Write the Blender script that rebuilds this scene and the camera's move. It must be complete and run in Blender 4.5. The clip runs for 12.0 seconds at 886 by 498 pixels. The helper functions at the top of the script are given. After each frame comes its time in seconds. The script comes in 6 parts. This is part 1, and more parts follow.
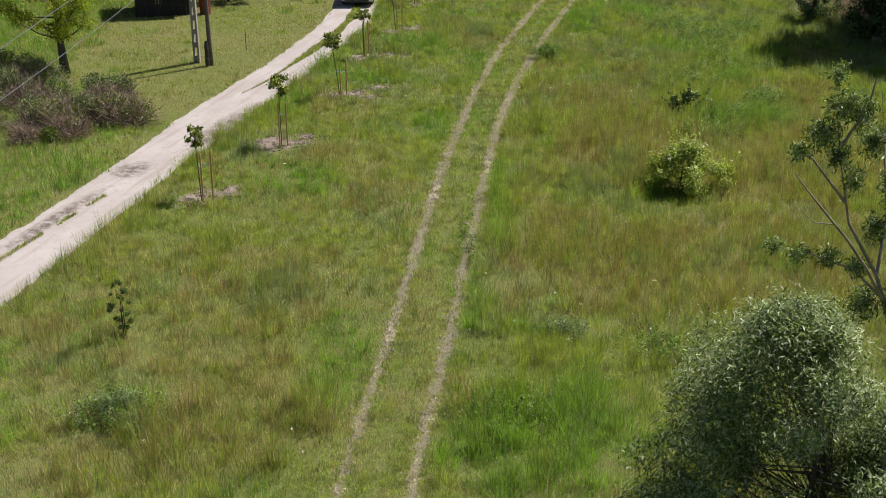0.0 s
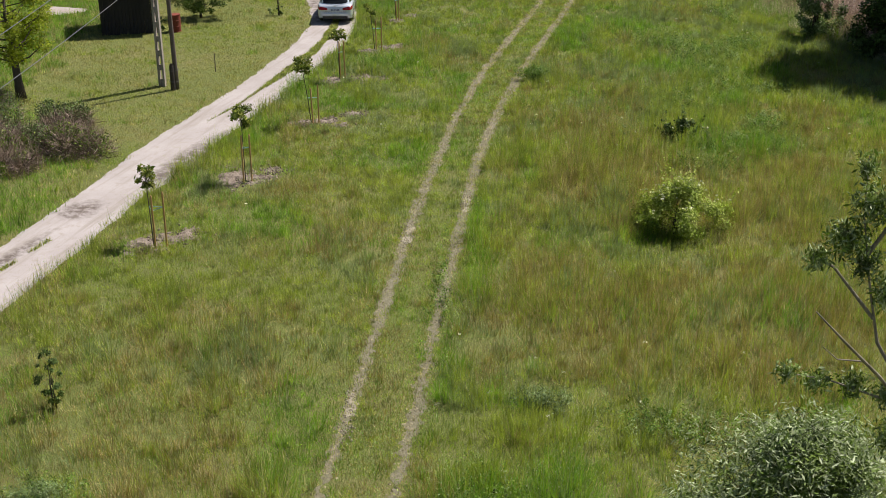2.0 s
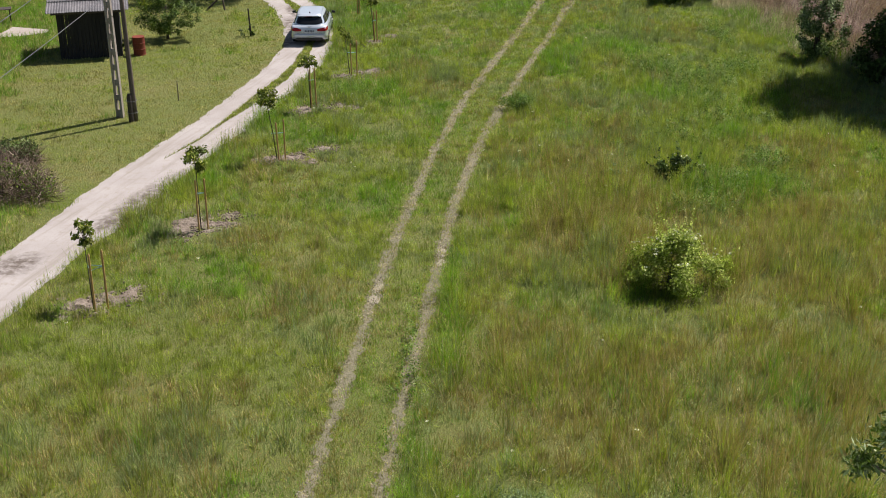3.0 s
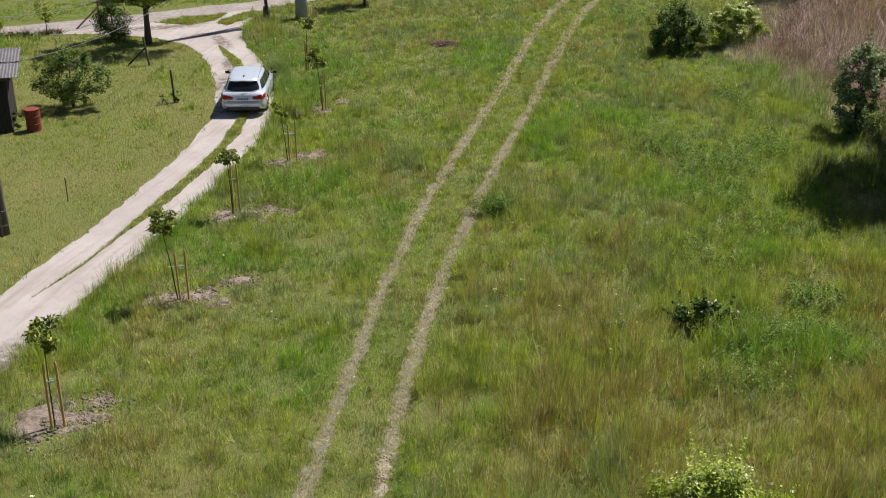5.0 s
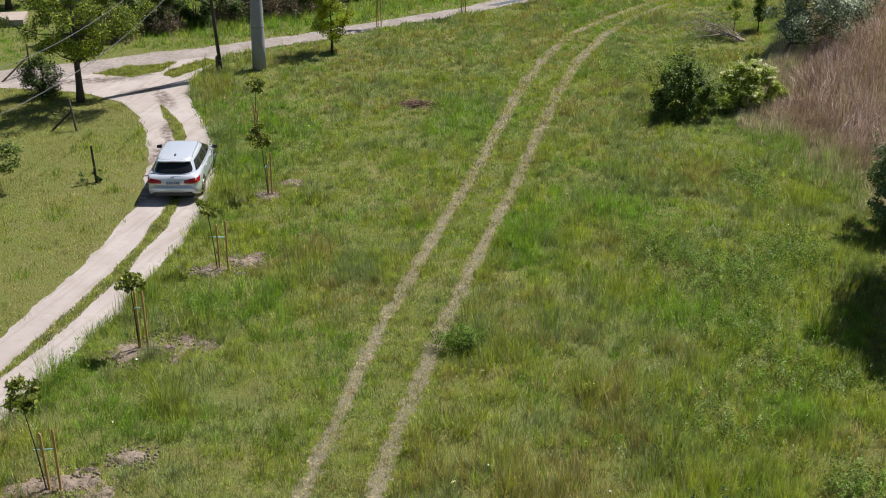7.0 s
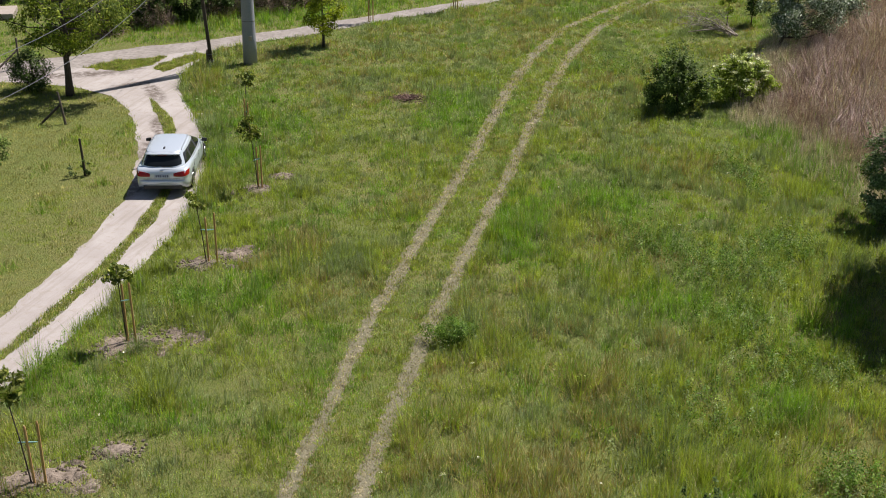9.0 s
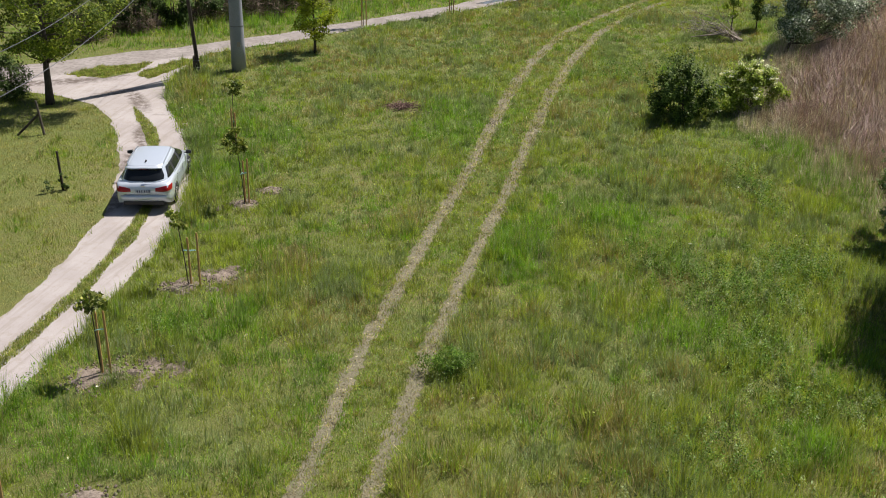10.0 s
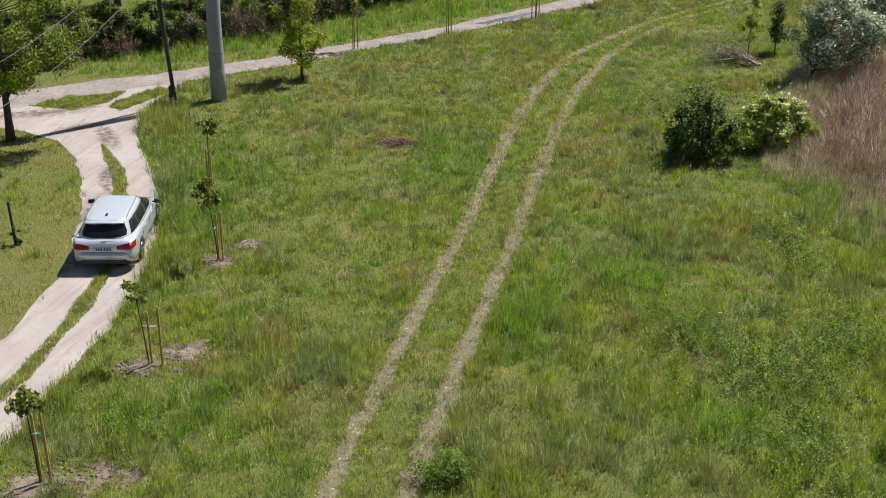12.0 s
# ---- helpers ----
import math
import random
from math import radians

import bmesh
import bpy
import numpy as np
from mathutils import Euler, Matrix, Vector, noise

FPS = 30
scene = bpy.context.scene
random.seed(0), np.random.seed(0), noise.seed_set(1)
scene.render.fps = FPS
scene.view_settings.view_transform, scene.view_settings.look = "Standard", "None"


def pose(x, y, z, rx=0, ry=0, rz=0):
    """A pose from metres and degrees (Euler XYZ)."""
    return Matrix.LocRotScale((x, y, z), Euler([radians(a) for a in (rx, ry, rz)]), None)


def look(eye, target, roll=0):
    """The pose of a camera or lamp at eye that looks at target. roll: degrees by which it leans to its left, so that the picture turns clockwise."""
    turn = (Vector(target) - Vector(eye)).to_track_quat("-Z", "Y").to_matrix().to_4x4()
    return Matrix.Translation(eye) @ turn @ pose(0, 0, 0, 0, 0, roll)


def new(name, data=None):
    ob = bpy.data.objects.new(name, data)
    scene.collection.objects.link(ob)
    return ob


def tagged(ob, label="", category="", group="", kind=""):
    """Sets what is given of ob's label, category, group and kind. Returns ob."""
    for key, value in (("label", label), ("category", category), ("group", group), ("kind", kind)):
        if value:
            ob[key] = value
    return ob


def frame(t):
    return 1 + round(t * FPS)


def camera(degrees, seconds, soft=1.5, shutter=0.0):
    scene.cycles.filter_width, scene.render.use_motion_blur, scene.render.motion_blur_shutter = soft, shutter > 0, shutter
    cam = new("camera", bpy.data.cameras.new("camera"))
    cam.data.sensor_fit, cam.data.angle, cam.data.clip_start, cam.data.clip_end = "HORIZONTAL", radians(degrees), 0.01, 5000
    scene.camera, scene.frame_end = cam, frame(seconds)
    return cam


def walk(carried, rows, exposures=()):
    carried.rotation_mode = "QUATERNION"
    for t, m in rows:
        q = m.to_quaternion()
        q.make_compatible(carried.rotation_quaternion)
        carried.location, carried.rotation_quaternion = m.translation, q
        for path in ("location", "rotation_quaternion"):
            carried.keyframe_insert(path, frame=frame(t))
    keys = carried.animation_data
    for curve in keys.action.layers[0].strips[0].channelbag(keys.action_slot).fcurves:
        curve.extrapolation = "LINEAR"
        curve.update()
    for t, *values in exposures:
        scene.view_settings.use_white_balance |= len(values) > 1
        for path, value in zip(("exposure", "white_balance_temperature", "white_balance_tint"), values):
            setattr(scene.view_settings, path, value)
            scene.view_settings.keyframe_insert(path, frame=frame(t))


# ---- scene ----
cam = camera(41.9, 12.0, soft=1.0)
PATH = [
    (0, (1.154, -5.089, 14.043), (1.119, -3.265, 13.222), 0.3),
    (0.5, (1.215, -4.767, 14.031), (1.18, -2.944, 13.211), 0.2),
    (1, (1.335, -4.126, 14.036), (1.301, -2.302, 13.216), 0.2),
    (1.5, (1.516, -3.113, 14.057), (1.485, -1.289, 13.237), 0.1),
    (2, (1.772, -1.767, 14.106), (1.743, 0.058, 13.287), 0.2),
    (2.5, (2.122, -0.154, 14.174), (2.096, 1.671, 13.358), 0.1),
    (2.7, (2.235, 0.613, 14.198), (2.211, 2.439, 13.382), 0.1),
    (4.3, (2.699, 8.67, 14.388), (2.703, 10.496, 13.572), 0.2),
    (4.5, (2.805, 9.813, 14.397), (2.81, 11.639, 13.581), 0.2),
    (5, (3.141, 12.782, 14.455), (3.148, 14.608, 13.638), 0.2),
    (5.5, (3.475, 15.804, 14.56), (3.485, 17.629, 13.742), 0.3),
    (6, (3.812, 18.467, 14.689), (3.824, 20.294, 13.875), 0.5),
    (6.5, (4.091, 20.114, 14.857), (4.103, 21.941, 14.044), 0.6),
    (7, (4.259, 20.785, 14.963), (4.271, 22.614, 14.153), 0.6),
    (9, (4.368, 20.937, 14.708), (4.39, 22.764, 13.896), 0.7),
    (9.5, (4.342, 21.656, 14.564), (4.368, 23.484, 13.752), 0.7),
    (10, (4.307, 23.019, 14.433), (4.339, 24.847, 13.622), 0.8),
    (10.5, (4.356, 24.83, 14.389), (4.39, 26.659, 13.58), 0.8),
    (11, (4.365, 26.383, 14.379), (4.4, 28.213, 13.573), 0.8),
    (11.5, (4.363, 27.04, 14.313), (4.398, 28.87, 13.507), 0.8),
    (12, (4.362, 27.492, 14.358), (4.399, 29.323, 13.554), 0.8),
]
walk(cam, [(t, look(eye, target, roll)) for t, eye, target, roll in PATH], exposures=[(0.0, 0.54), (12.0, 0.54)])

# ---- world, sun ----
SUN_EL, SUN_AZ = 57.0, 50.0           # height; clockwise from +y
world = bpy.data.worlds.new("sky")
scene.world = world
world.use_nodes = True
sky = world.node_tree.nodes.new("ShaderNodeTexSky")
sky.sky_type, sky.sun_disc = "NISHITA", False
sky.sun_elevation, sky.sun_rotation = radians(SUN_EL), radians(SUN_AZ)
bg = world.node_tree.nodes["Background"]
bg.inputs["Strength"].default_value = 0.05
world.node_tree.links.new(sky.outputs[0], bg.inputs[0])
sun_data = bpy.data.lights.new("sun", "SUN")
sun_data.energy, sun_data.angle, sun_data.color = 5.0, radians(0.55), (1.0, 0.93, 0.868)
SUN_WAY = Vector((math.sin(radians(SUN_AZ)) * math.cos(radians(SUN_EL)), math.cos(radians(SUN_AZ)) * math.cos(radians(SUN_EL)), math.sin(radians(SUN_EL))))
sun = new("sun", sun_data)
sun.matrix_world = look(SUN_WAY * 200, (0, 0, 0))

# ---- materials ----
def shader(name):
    m = bpy.data.materials.new(name)
    m.use_nodes = True
    nt = m.node_tree
    nt.nodes.clear()
    return m, nt


def node(nt, kind, props=None, **links):
    n = nt.nodes.new("ShaderNode" + kind)
    for k, v in (props or {}).items():
        if k == "blend":
            n.blend_type = v
        elif k == "dtype":
            n.data_type = v
        elif k == "op":
            n.operation = v
    for k, v in links.items():
        key = int(k[1:]) if k[0] == "i" and k[1:].isdigit() else k.replace("_", " ")
        s = n.inputs[key]
        if hasattr(v, "links"):
            nt.links.new(v, s)
        else:
            s.default_value = v
    return n


def rgb(c):
    return (*c, 1.0)


def mix(nt, f, a, b, blend="MIX"):
    n = node(nt, "Mix", {"dtype": "RGBA", "blend": blend})
    for i, v in ((0, f), (6, a), (7, b)):
        if hasattr(v, "links"):
            nt.links.new(v, n.inputs[i])
        else:
            n.inputs[i].default_value = v if i == 0 else rgb(v)
    return n.outputs[2]


def place(nt):
    return node(nt, "NewGeometry").outputs["Position"]


def noisy(nt, scale, detail=4.0, rough=0.55, vec=None, dist=0.0):
    return node(nt, "TexNoise", Vector=vec if vec is not None else place(nt), Scale=scale, Detail=detail, Roughness=rough, Distortion=dist).outputs["Fac"]


def steps(nt, fac, lo, hi):
    return node(nt, "MapRange", Value=fac, From_Min=lo, From_Max=hi).outputs[0]


def finish(nt, color, rough=0.8, metal=0.0, bump=None, strength=0.4, depth=0.02, spec=0.5, coat=0.0):
    out = node(nt, "OutputMaterial")
    p = node(nt, "BsdfPrincipled", Roughness=rough, Metallic=metal, Specular_IOR_Level=spec, Coat_Weight=coat)
    if hasattr(color, "links"):
        nt.links.new(color, p.inputs["Base Color"])
    else:
        p.inputs["Base Color"].default_value = rgb(color)
    if bump is not None:
        b = node(nt, "Bump", Strength=strength, Distance=depth, Height=bump)
        nt.links.new(b.outputs[0], p.inputs["Normal"])
    nt.links.new(p.outputs[0], out.inputs[0])
    return p


def two_scale(name, c1, c2, c3, big, small, rough=0.85, strength=0.4, depth=0.01, local=False, metal=0.0, spec=0.4, stretch=None):
    """A surface of two colours in large drifts and a third in fine grain."""
    m, nt = shader(name)
    vec = node(nt, "TexCoord").outputs["Object"] if local else place(nt)
    if stretch:
        vec = node(nt, "VectorMath", {"op": "MULTIPLY"}, i0=vec, i1=stretch).outputs[0]
    a, b = noisy(nt, big, 3, vec=vec), noisy(nt, small, 6, 0.65, vec=vec)
    col = mix(nt, steps(nt, a, 0.35, 0.65), c1, c2)
    col = mix(nt, steps(nt, b, 0.45, 0.75), col, c3)
    finish(nt, col, rough, metal, b, strength, depth, spec)
    return m


def leafy(name, dark, light, tip, sheen=0.6, passing=0.35, patch=0.35, spec=0.15, rise=0.0, sharp=2.2, own=0.36, lumps=0.40):
    """Leaves or blades: each one of its own tint, drifting over the field, part of the light passing through."""
    m, nt = shader(name)
    geo = node(nt, "NewGeometry")
    rnd = geo.outputs["Random Per Island"]
    drift = noisy(nt, patch, 6, 0.68, vec=geo.outputs["Position"])
    col = mix(nt, steps(nt, drift, 0.36, 0.64), dark, light)
    col = mix(nt, node(nt, "Math", {"op": "POWER"}, i0=rnd, i1=sharp).outputs[0], col, tip)
    lump = noisy(nt, 3.0, 4, 0.6, vec=geo.outputs["Position"])
    vary = node(nt, "MapRange", Value=node(nt, "Math", {"op": "FRACT"}, i0=node(nt, "Math", {"op": "MULTIPLY"}, i0=rnd, i1=17.3).outputs[0]).outputs[0], To_Min=1 - own, To_Max=1 + own).outputs[0]
    vary = node(nt, "Math", {"op": "MULTIPLY"}, i0=vary, i1=node(nt, "MapRange", Value=lump, From_Min=0.36, From_Max=0.64, To_Min=1 - lumps, To_Max=1 + lumps).outputs[0]).outputs[0]
    hsv = node(nt, "HueSaturation", Value=vary, Color=col)
    out = node(nt, "OutputMaterial")
    p = node(nt, "BsdfPrincipled", Roughness=sheen, Specular_IOR_Level=spec, Base_Color=hsv.outputs[0])
    if rise:      # curved blades: their sides turn towards the sky
        bent = node(nt, "VectorMath", {"op": "SCALE"}, i0=geo.outputs["Normal"], Scale=1.0 - rise).outputs[0]
        bent = node(nt, "VectorMath", {"op": "ADD"}, i0=bent, i1=(0, 0, rise)).outputs[0]
        nt.links.new(node(nt, "VectorMath", {"op": "NORMALIZE"}, i0=bent).outputs[0], p.inputs["Normal"])
    tr = node(nt, "BsdfTranslucent", Color=mix(nt, 1.0, hsv.outputs[0], (1.15, 1.25, 0.6), "MULTIPLY"))
    mx = node(nt, "MixShader", Fac=passing, i1=p.outputs[0], i2=tr.outputs[0])
    nt.links.new(mx.outputs[0], out.inputs[0])
    return m


def plain(name, c, rough=0.5, metal=0.0, spec=0.5, coat=0.0, grain=60.0, amount=0.12):
    m, nt = shader(name)
    vec = node(nt, "TexCoord").outputs["Object"]
    n = noisy(nt, grain, 4, vec=vec)
    dark = tuple(v * (1 - amount) for v in c)
    finish(nt, mix(nt, n, dark, tuple(min(1, v * (1 + amount)) for v in c)), rough, metal, n, 0.05, 0.002, spec, coat)
    return m


GRASS = leafy("meadow_blades", (0.145, 0.21, 0.021), (0.295, 0.34, 0.047), (0.36, 0.39, 0.095), passing=0.5, rise=0.7, sharp=3.0, own=0.13, patch=0.9, lumps=0.45)
FRESH = leafy("fresh_blades", (0.09, 0.20, 0.014), (0.17, 0.31, 0.026), (0.24, 0.35, 0.05), passing=0.5, rise=0.7, sharp=3.0, own=0.13, patch=0.9, lumps=0.45)
STRAW = leafy("straw_blades", (0.29, 0.255, 0.085), (0.39, 0.335, 0.125), (0.47, 0.42, 0.20), passing=0.3, rise=0.68, sharp=3.0, own=0.13, patch=0.6)
SEED = leafy("seed_heads", (0.235, 0.18, 0.055), (0.325, 0.25, 0.088), (0.41, 0.33, 0.16), passing=0.35, rise=0.65, sharp=3.0, own=0.13, patch=0.6)
# grey-green weeds; the raised blue also paints haze into the far meadow
GREY_WEED_HAZE = leafy("grey_green_weeds_and_haze", (0.155, 0.215, 0.075), (0.215, 0.27, 0.105), (0.29, 0.345, 0.165), rise=0.7, own=0.2)
LAWN = leafy("lawn_blades", (0.20, 0.235, 0.05), (0.36, 0.34, 0.10), (0.45, 0.395, 0.17), rise=0.6, own=0.2)
REED = leafy("dry_reeds", (0.20, 0.118, 0.11), (0.29, 0.19, 0.175), (0.50, 0.39, 0.36), passing=0.2, rise=0.4)
REED_PALE = leafy("pale_dry_grass", (0.38, 0.325, 0.265), (0.46, 0.395, 0.33), (0.64, 0.56, 0.48), passing=0.3, rise=0.55)
# the pale tip tint paints sun highlights onto some of the willow's leaves
LEAF_WILLOW = leafy("willow_leaves", (0.055, 0.095, 0.013), (0.12, 0.178, 0.028), (0.46, 0.51, 0.33), sheen=0.45, passing=0.26, patch=1.6, spec=0.15, sharp=2.8)
LEAF_DARK = leafy("dark_leaves", (0.034, 0.062, 0.012), (0.05, 0.085, 0.017), (0.095, 0.14, 0.035), sheen=0.55, passing=0.12, patch=1.2, spec=0.12)
LEAF_MID = leafy("green_leaves", (0.055, 0.102, 0.014), (0.10, 0.155, 0.022), (0.30, 0.36, 0.09), sheen=0.5, passing=0.28, patch=1.2, spec=0.12, sharp=3.0)
LEAF_BRIGHT = leafy("bright_leaves", (0.15, 0.22, 0.02), (0.24, 0.31, 0.03), (0.50, 0.54, 0.16), sharp=3.0, passing=0.32, patch=1.2, rise=0.25)
LEAF_YELLOW = leafy("yellow_green_leaves", (0.14, 0.19, 0.012), (0.215, 0.26, 0.018), (0.34, 0.36, 0.05), passing=0.45, patch=0.8)
LEAF_ACACIA = leafy("acacia_leaves", (0.042, 0.076, 0.010), (0.105, 0.155, 0.017), (0.33, 0.37, 0.055), passing=0.4, patch=0.9, sharp=2.4)
LEAF_GREY = leafy("grey_leaves", (0.085, 0.135, 0.042), (0.12, 0.175, 0.055), (0.24, 0.30, 0.14), sheen=0.5, passing=0.25, patch=1.0, spec=0.2)
LEAF_BUSH = leafy("bush_leaves", (0.042, 0.08, 0.014), (0.075, 0.125, 0.02), (0.23, 0.30, 0.07), sheen=0.5, passing=0.25, patch=1.4, sharp=2.4)
LEAF_WEED = leafy("weed_leaves", (0.065, 0.14, 0.014), (0.105, 0.19, 0.02), (0.19, 0.28, 0.045), sheen=0.5, passing=0.35, patch=1.2, rise=0.2, sharp=3.0)
LEAF_SILVER = leafy("silver_leaves", (0.055, 0.095, 0.028), (0.11, 0.16, 0.06), (0.62, 0.67, 0.54), sheen=0.5, sharp=3.5, passing=0.15, patch=1.0, spec=0.3, rise=0.25)
LEAF_SAPLING = leafy("sapling_leaves", (0.075, 0.115, 0.018), (0.11, 0.15, 0.025), (0.36, 0.36, 0.10), sheen=0.45, passing=0.3, patch=2.0, rise=0.2, sharp=2.4)
TWIG = leafy("bare_twigs", (0.15, 0.105, 0.08), (0.20, 0.145, 0.115), (0.34, 0.27, 0.22), passing=0.1, rise=0.1)
TWIG_GREY = leafy("dead_branches", (0.22, 0.18, 0.15), (0.28, 0.24, 0.20), (0.40, 0.36, 0.31), passing=0.0)
FLOWER = leafy("white_blossom", (0.72, 0.70, 0.50), (0.78, 0.76, 0.58), (0.83, 0.82, 0.70), passing=0.2)
BARK = two_scale("dark_bark", (0.05, 0.038, 0.028), (0.08, 0.062, 0.048), (0.12, 0.10, 0.08), 3, 30, 0.9, 0.8, 0.02, stretch=(1, 1, 0.25))
BARK_GREY = two_scale("grey_bark", (0.20, 0.17, 0.14), (0.28, 0.25, 0.21), (0.12, 0.10, 0.08), 3, 30, 0.9, 0.6, 0.01, stretch=(1, 1, 0.25))
STAKE = two_scale("round_stake_wood", (0.46, 0.27, 0.10), (0.54, 0.34, 0.145), (0.34, 0.19, 0.075), 2, 40, 0.75, 0.3, 0.004, stretch=(1, 1, 0.15))
OLD_WOOD = two_scale("weathered_wood", (0.11, 0.085, 0.07), (0.17, 0.14, 0.12), (0.06, 0.045, 0.035), 2, 35, 0.85, 0.6, 0.01, stretch=(1, 1, 0.12))
DARK_WOOD = two_scale("tarred_wood", (0.035, 0.027, 0.022), (0.06, 0.046, 0.038), (0.09, 0.07, 0.055), 2, 35, 0.8, 0.5, 0.01, stretch=(1, 1, 0.12))
CONCRETE = two_scale("pole_concrete", (0.30, 0.265, 0.235), (0.37, 0.33, 0.29), (0.24, 0.205, 0.175), 1.2, 25, 0.85, 0.4, 0.006)
GREY_POLE = two_scale("grey_pole_concrete", (0.25, 0.262, 0.295), (0.30, 0.312, 0.345), (0.195, 0.205, 0.23), 0.7, 22, 0.7, 0.25, 0.004)
WIRE = plain("cable", (0.14, 0.14, 0.15), 0.5, 0.3)
RUST = two_scale("rusty_barrel", (0.22, 0.028, 0.014), (0.17, 0.04, 0.02), (0.09, 0.03, 0.018), 3, 18, 0.75, 0.3, 0.004)
SHED_WALL = two_scale("dark_boards", (0.02, 0.018, 0.019), (0.032, 0.028, 0.028), (0.014, 0.012, 0.012), 1.5, 20, 0.9, 0.5, 0.01, stretch=(1, 1, 0.2))
SHED_ROOF = two_scale("weathered_sheet", (0.12, 0.115, 0.125), (0.19, 0.18, 0.19), (0.075, 0.068, 0.07), 1.2, 9, 0.75, 0.3, 0.005)
SLAB = two_scale("old_concrete", (0.33, 0.285, 0.25), (0.39, 0.34, 0.30), (0.25, 0.21, 0.18), 0.8, 12, 0.9, 0.3, 0.01)
TIE = plain("tie_band", (0.30, 0.52, 0.50), 0.6)
TWIG_PILE = two_scale("brush_twigs", (0.15, 0.085, 0.07), (0.21, 0.13, 0.11), (0.10, 0.07, 0.055), 5, 40, 0.9)


def ground_material():
    m, nt = shader("meadow_soil")
    a, b, c = noisy(nt, 0.22, 3), noisy(nt, 1.7, 5, 0.6), noisy(nt, 26, 6, 0.7)
    col = mix(nt, steps(nt, a, 0.38, 0.62), (0.095, 0.125, 0.026), (0.15, 0.145, 0.05))
    col = mix(nt, steps(nt, b, 0.42, 0.7), col, (0.105, 0.145, 0.028))
    col = mix(nt, steps(nt, c, 0.45, 0.7), col, (0.19, 0.17, 0.075))
    col = mix(nt, steps(nt, noisy(nt, 9, 5, 0.7), 0.5, 0.72), col, (0.06, 0.085, 0.018))
    finish(nt, col, 0.95, 0, c, 0.9, 0.04, 0.15)
    return m


def spot(nt, x, y, rx, ry, turn, wobble):
    """1 inside an uneven oval on the ground."""
    v = node(nt, "VectorMath", {"op": "SUBTRACT"}, i0=place(nt), i1=(x, y, 0)).outputs[0]
    v = node(nt, "VectorRotate", Vector=v, Angle=radians(turn)).outputs[0]
    v = node(nt, "VectorMath", {"op": "MULTIPLY"}, i0=v, i1=(1 / rx, 1 / ry, 0)).outputs[0]
    d = node(nt, "VectorMath", {"op": "LENGTH"}, i0=v).outputs["Value"]
    d = node(nt, "Math", {"op": "ADD"}, i0=d, i1=node(nt, "MapRange", Value=wobble, To_Min=-0.7, To_Max=0.7).outputs[0]).outputs[0]
    return node(nt, "MapRange", Value=d, From_Min=1.35, From_Max=0.6).outputs[0]


def road_material():
    m, nt = shader("sandy_road")
    a, b, c, d = noisy(nt, 0.5, 4, 0.6), noisy(nt, 3.2, 6, 0.7), noisy(nt, 30, 6, 0.7), noisy(nt, 1.4, 6, 0.7, dist=1.5)
    along = node(nt, "VectorMath", {"op": "MULTIPLY"}, i0=node(nt, "VectorRotate", Vector=place(nt), Angle=radians(15)).outputs[0], i1=(3.4, 0.22, 1)).outputs[0]
    worn = noisy(nt, 1.0, 5, 0.65, vec=along)
    col = mix(nt, steps(nt, a, 0.35, 0.65), (0.325, 0.292, 0.28), (0.39, 0.357, 0.345))
    col = mix(nt, steps(nt, b, 0.52, 0.72), col, (0.30, 0.262, 0.23))
    col = mix(nt, steps(nt, worn, 0.5, 0.72), col, (0.265, 0.232, 0.205))
    col = mix(nt, steps(nt, c, 0.55, 0.8), col, (0.235, 0.2, 0.175))
    for x, y, rx, ry, turn in ((-10.4, 32.4, 0.55, 0.75, 25), (-7.75, 38.0, 0.6, 2.8, 21), (-8.4, 35.9, 0.35, 1.3, 22), (-6.35, 62.6, 0.4, 2.0, -12), (-6.0, 59.4, 0.35, 1.3, 4), (-12.6, 73.6, 2.6, 0.5, -14), (-9.2, 72.2, 1.1, 0.35, -35), (-10.6, 74.4, 1.4, 0.25, -25), (-6.7, 66.0, 0.3, 1.6, -20), (-8.0, 71.0, 0.35, 1.5, -25), (-11.6, 28.0, 0.25, 2.5, 17)):
        col = mix(nt, node(nt, "Math", {"op": "MULTIPLY"}, i0=spot(nt, x, y, rx, ry, turn, d), i1=steps(nt, b, 0.36, 0.56)).outputs[0], col, (0.125, 0.102, 0.088))
    finish(nt, col, 0.95, 0, c, 0.5, 0.012, 0.2)
    return m


GROUND, ROAD = ground_material(), road_material()
ROAD_FAR = two_scale("gravel_road", (0.22, 0.195, 0.178), (0.31, 0.28, 0.26), (0.145, 0.122, 0.107), 0.9, 5, 0.95, 0.5, 0.015)
RUT = two_scale("trodden_earth", (0.185, 0.165, 0.112), (0.145, 0.132, 0.08), (0.085, 0.09, 0.04), 2.5, 9, 0.95, 1.0, 0.04)
EARTH = two_scale("dug_earth", (0.175, 0.138, 0.108), (0.26, 0.21, 0.172), (0.075, 0.058, 0.04), 1.8, 9, 0.95, 1.0, 0.05)
CLAY = two_scale("dry_clay", (0.26, 0.225, 0.165), (0.31, 0.275, 0.21), (0.13, 0.12, 0.06), 3.5, 9, 0.95, 0.6, 0.02)

STONE = leafy("rut_clods", (0.125, 0.107, 0.06), (0.175, 0.15, 0.088), (0.26, 0.23, 0.15), sheen=0.95, passing=0.0, patch=1.5)


# ---- mesh helpers ----
import functools


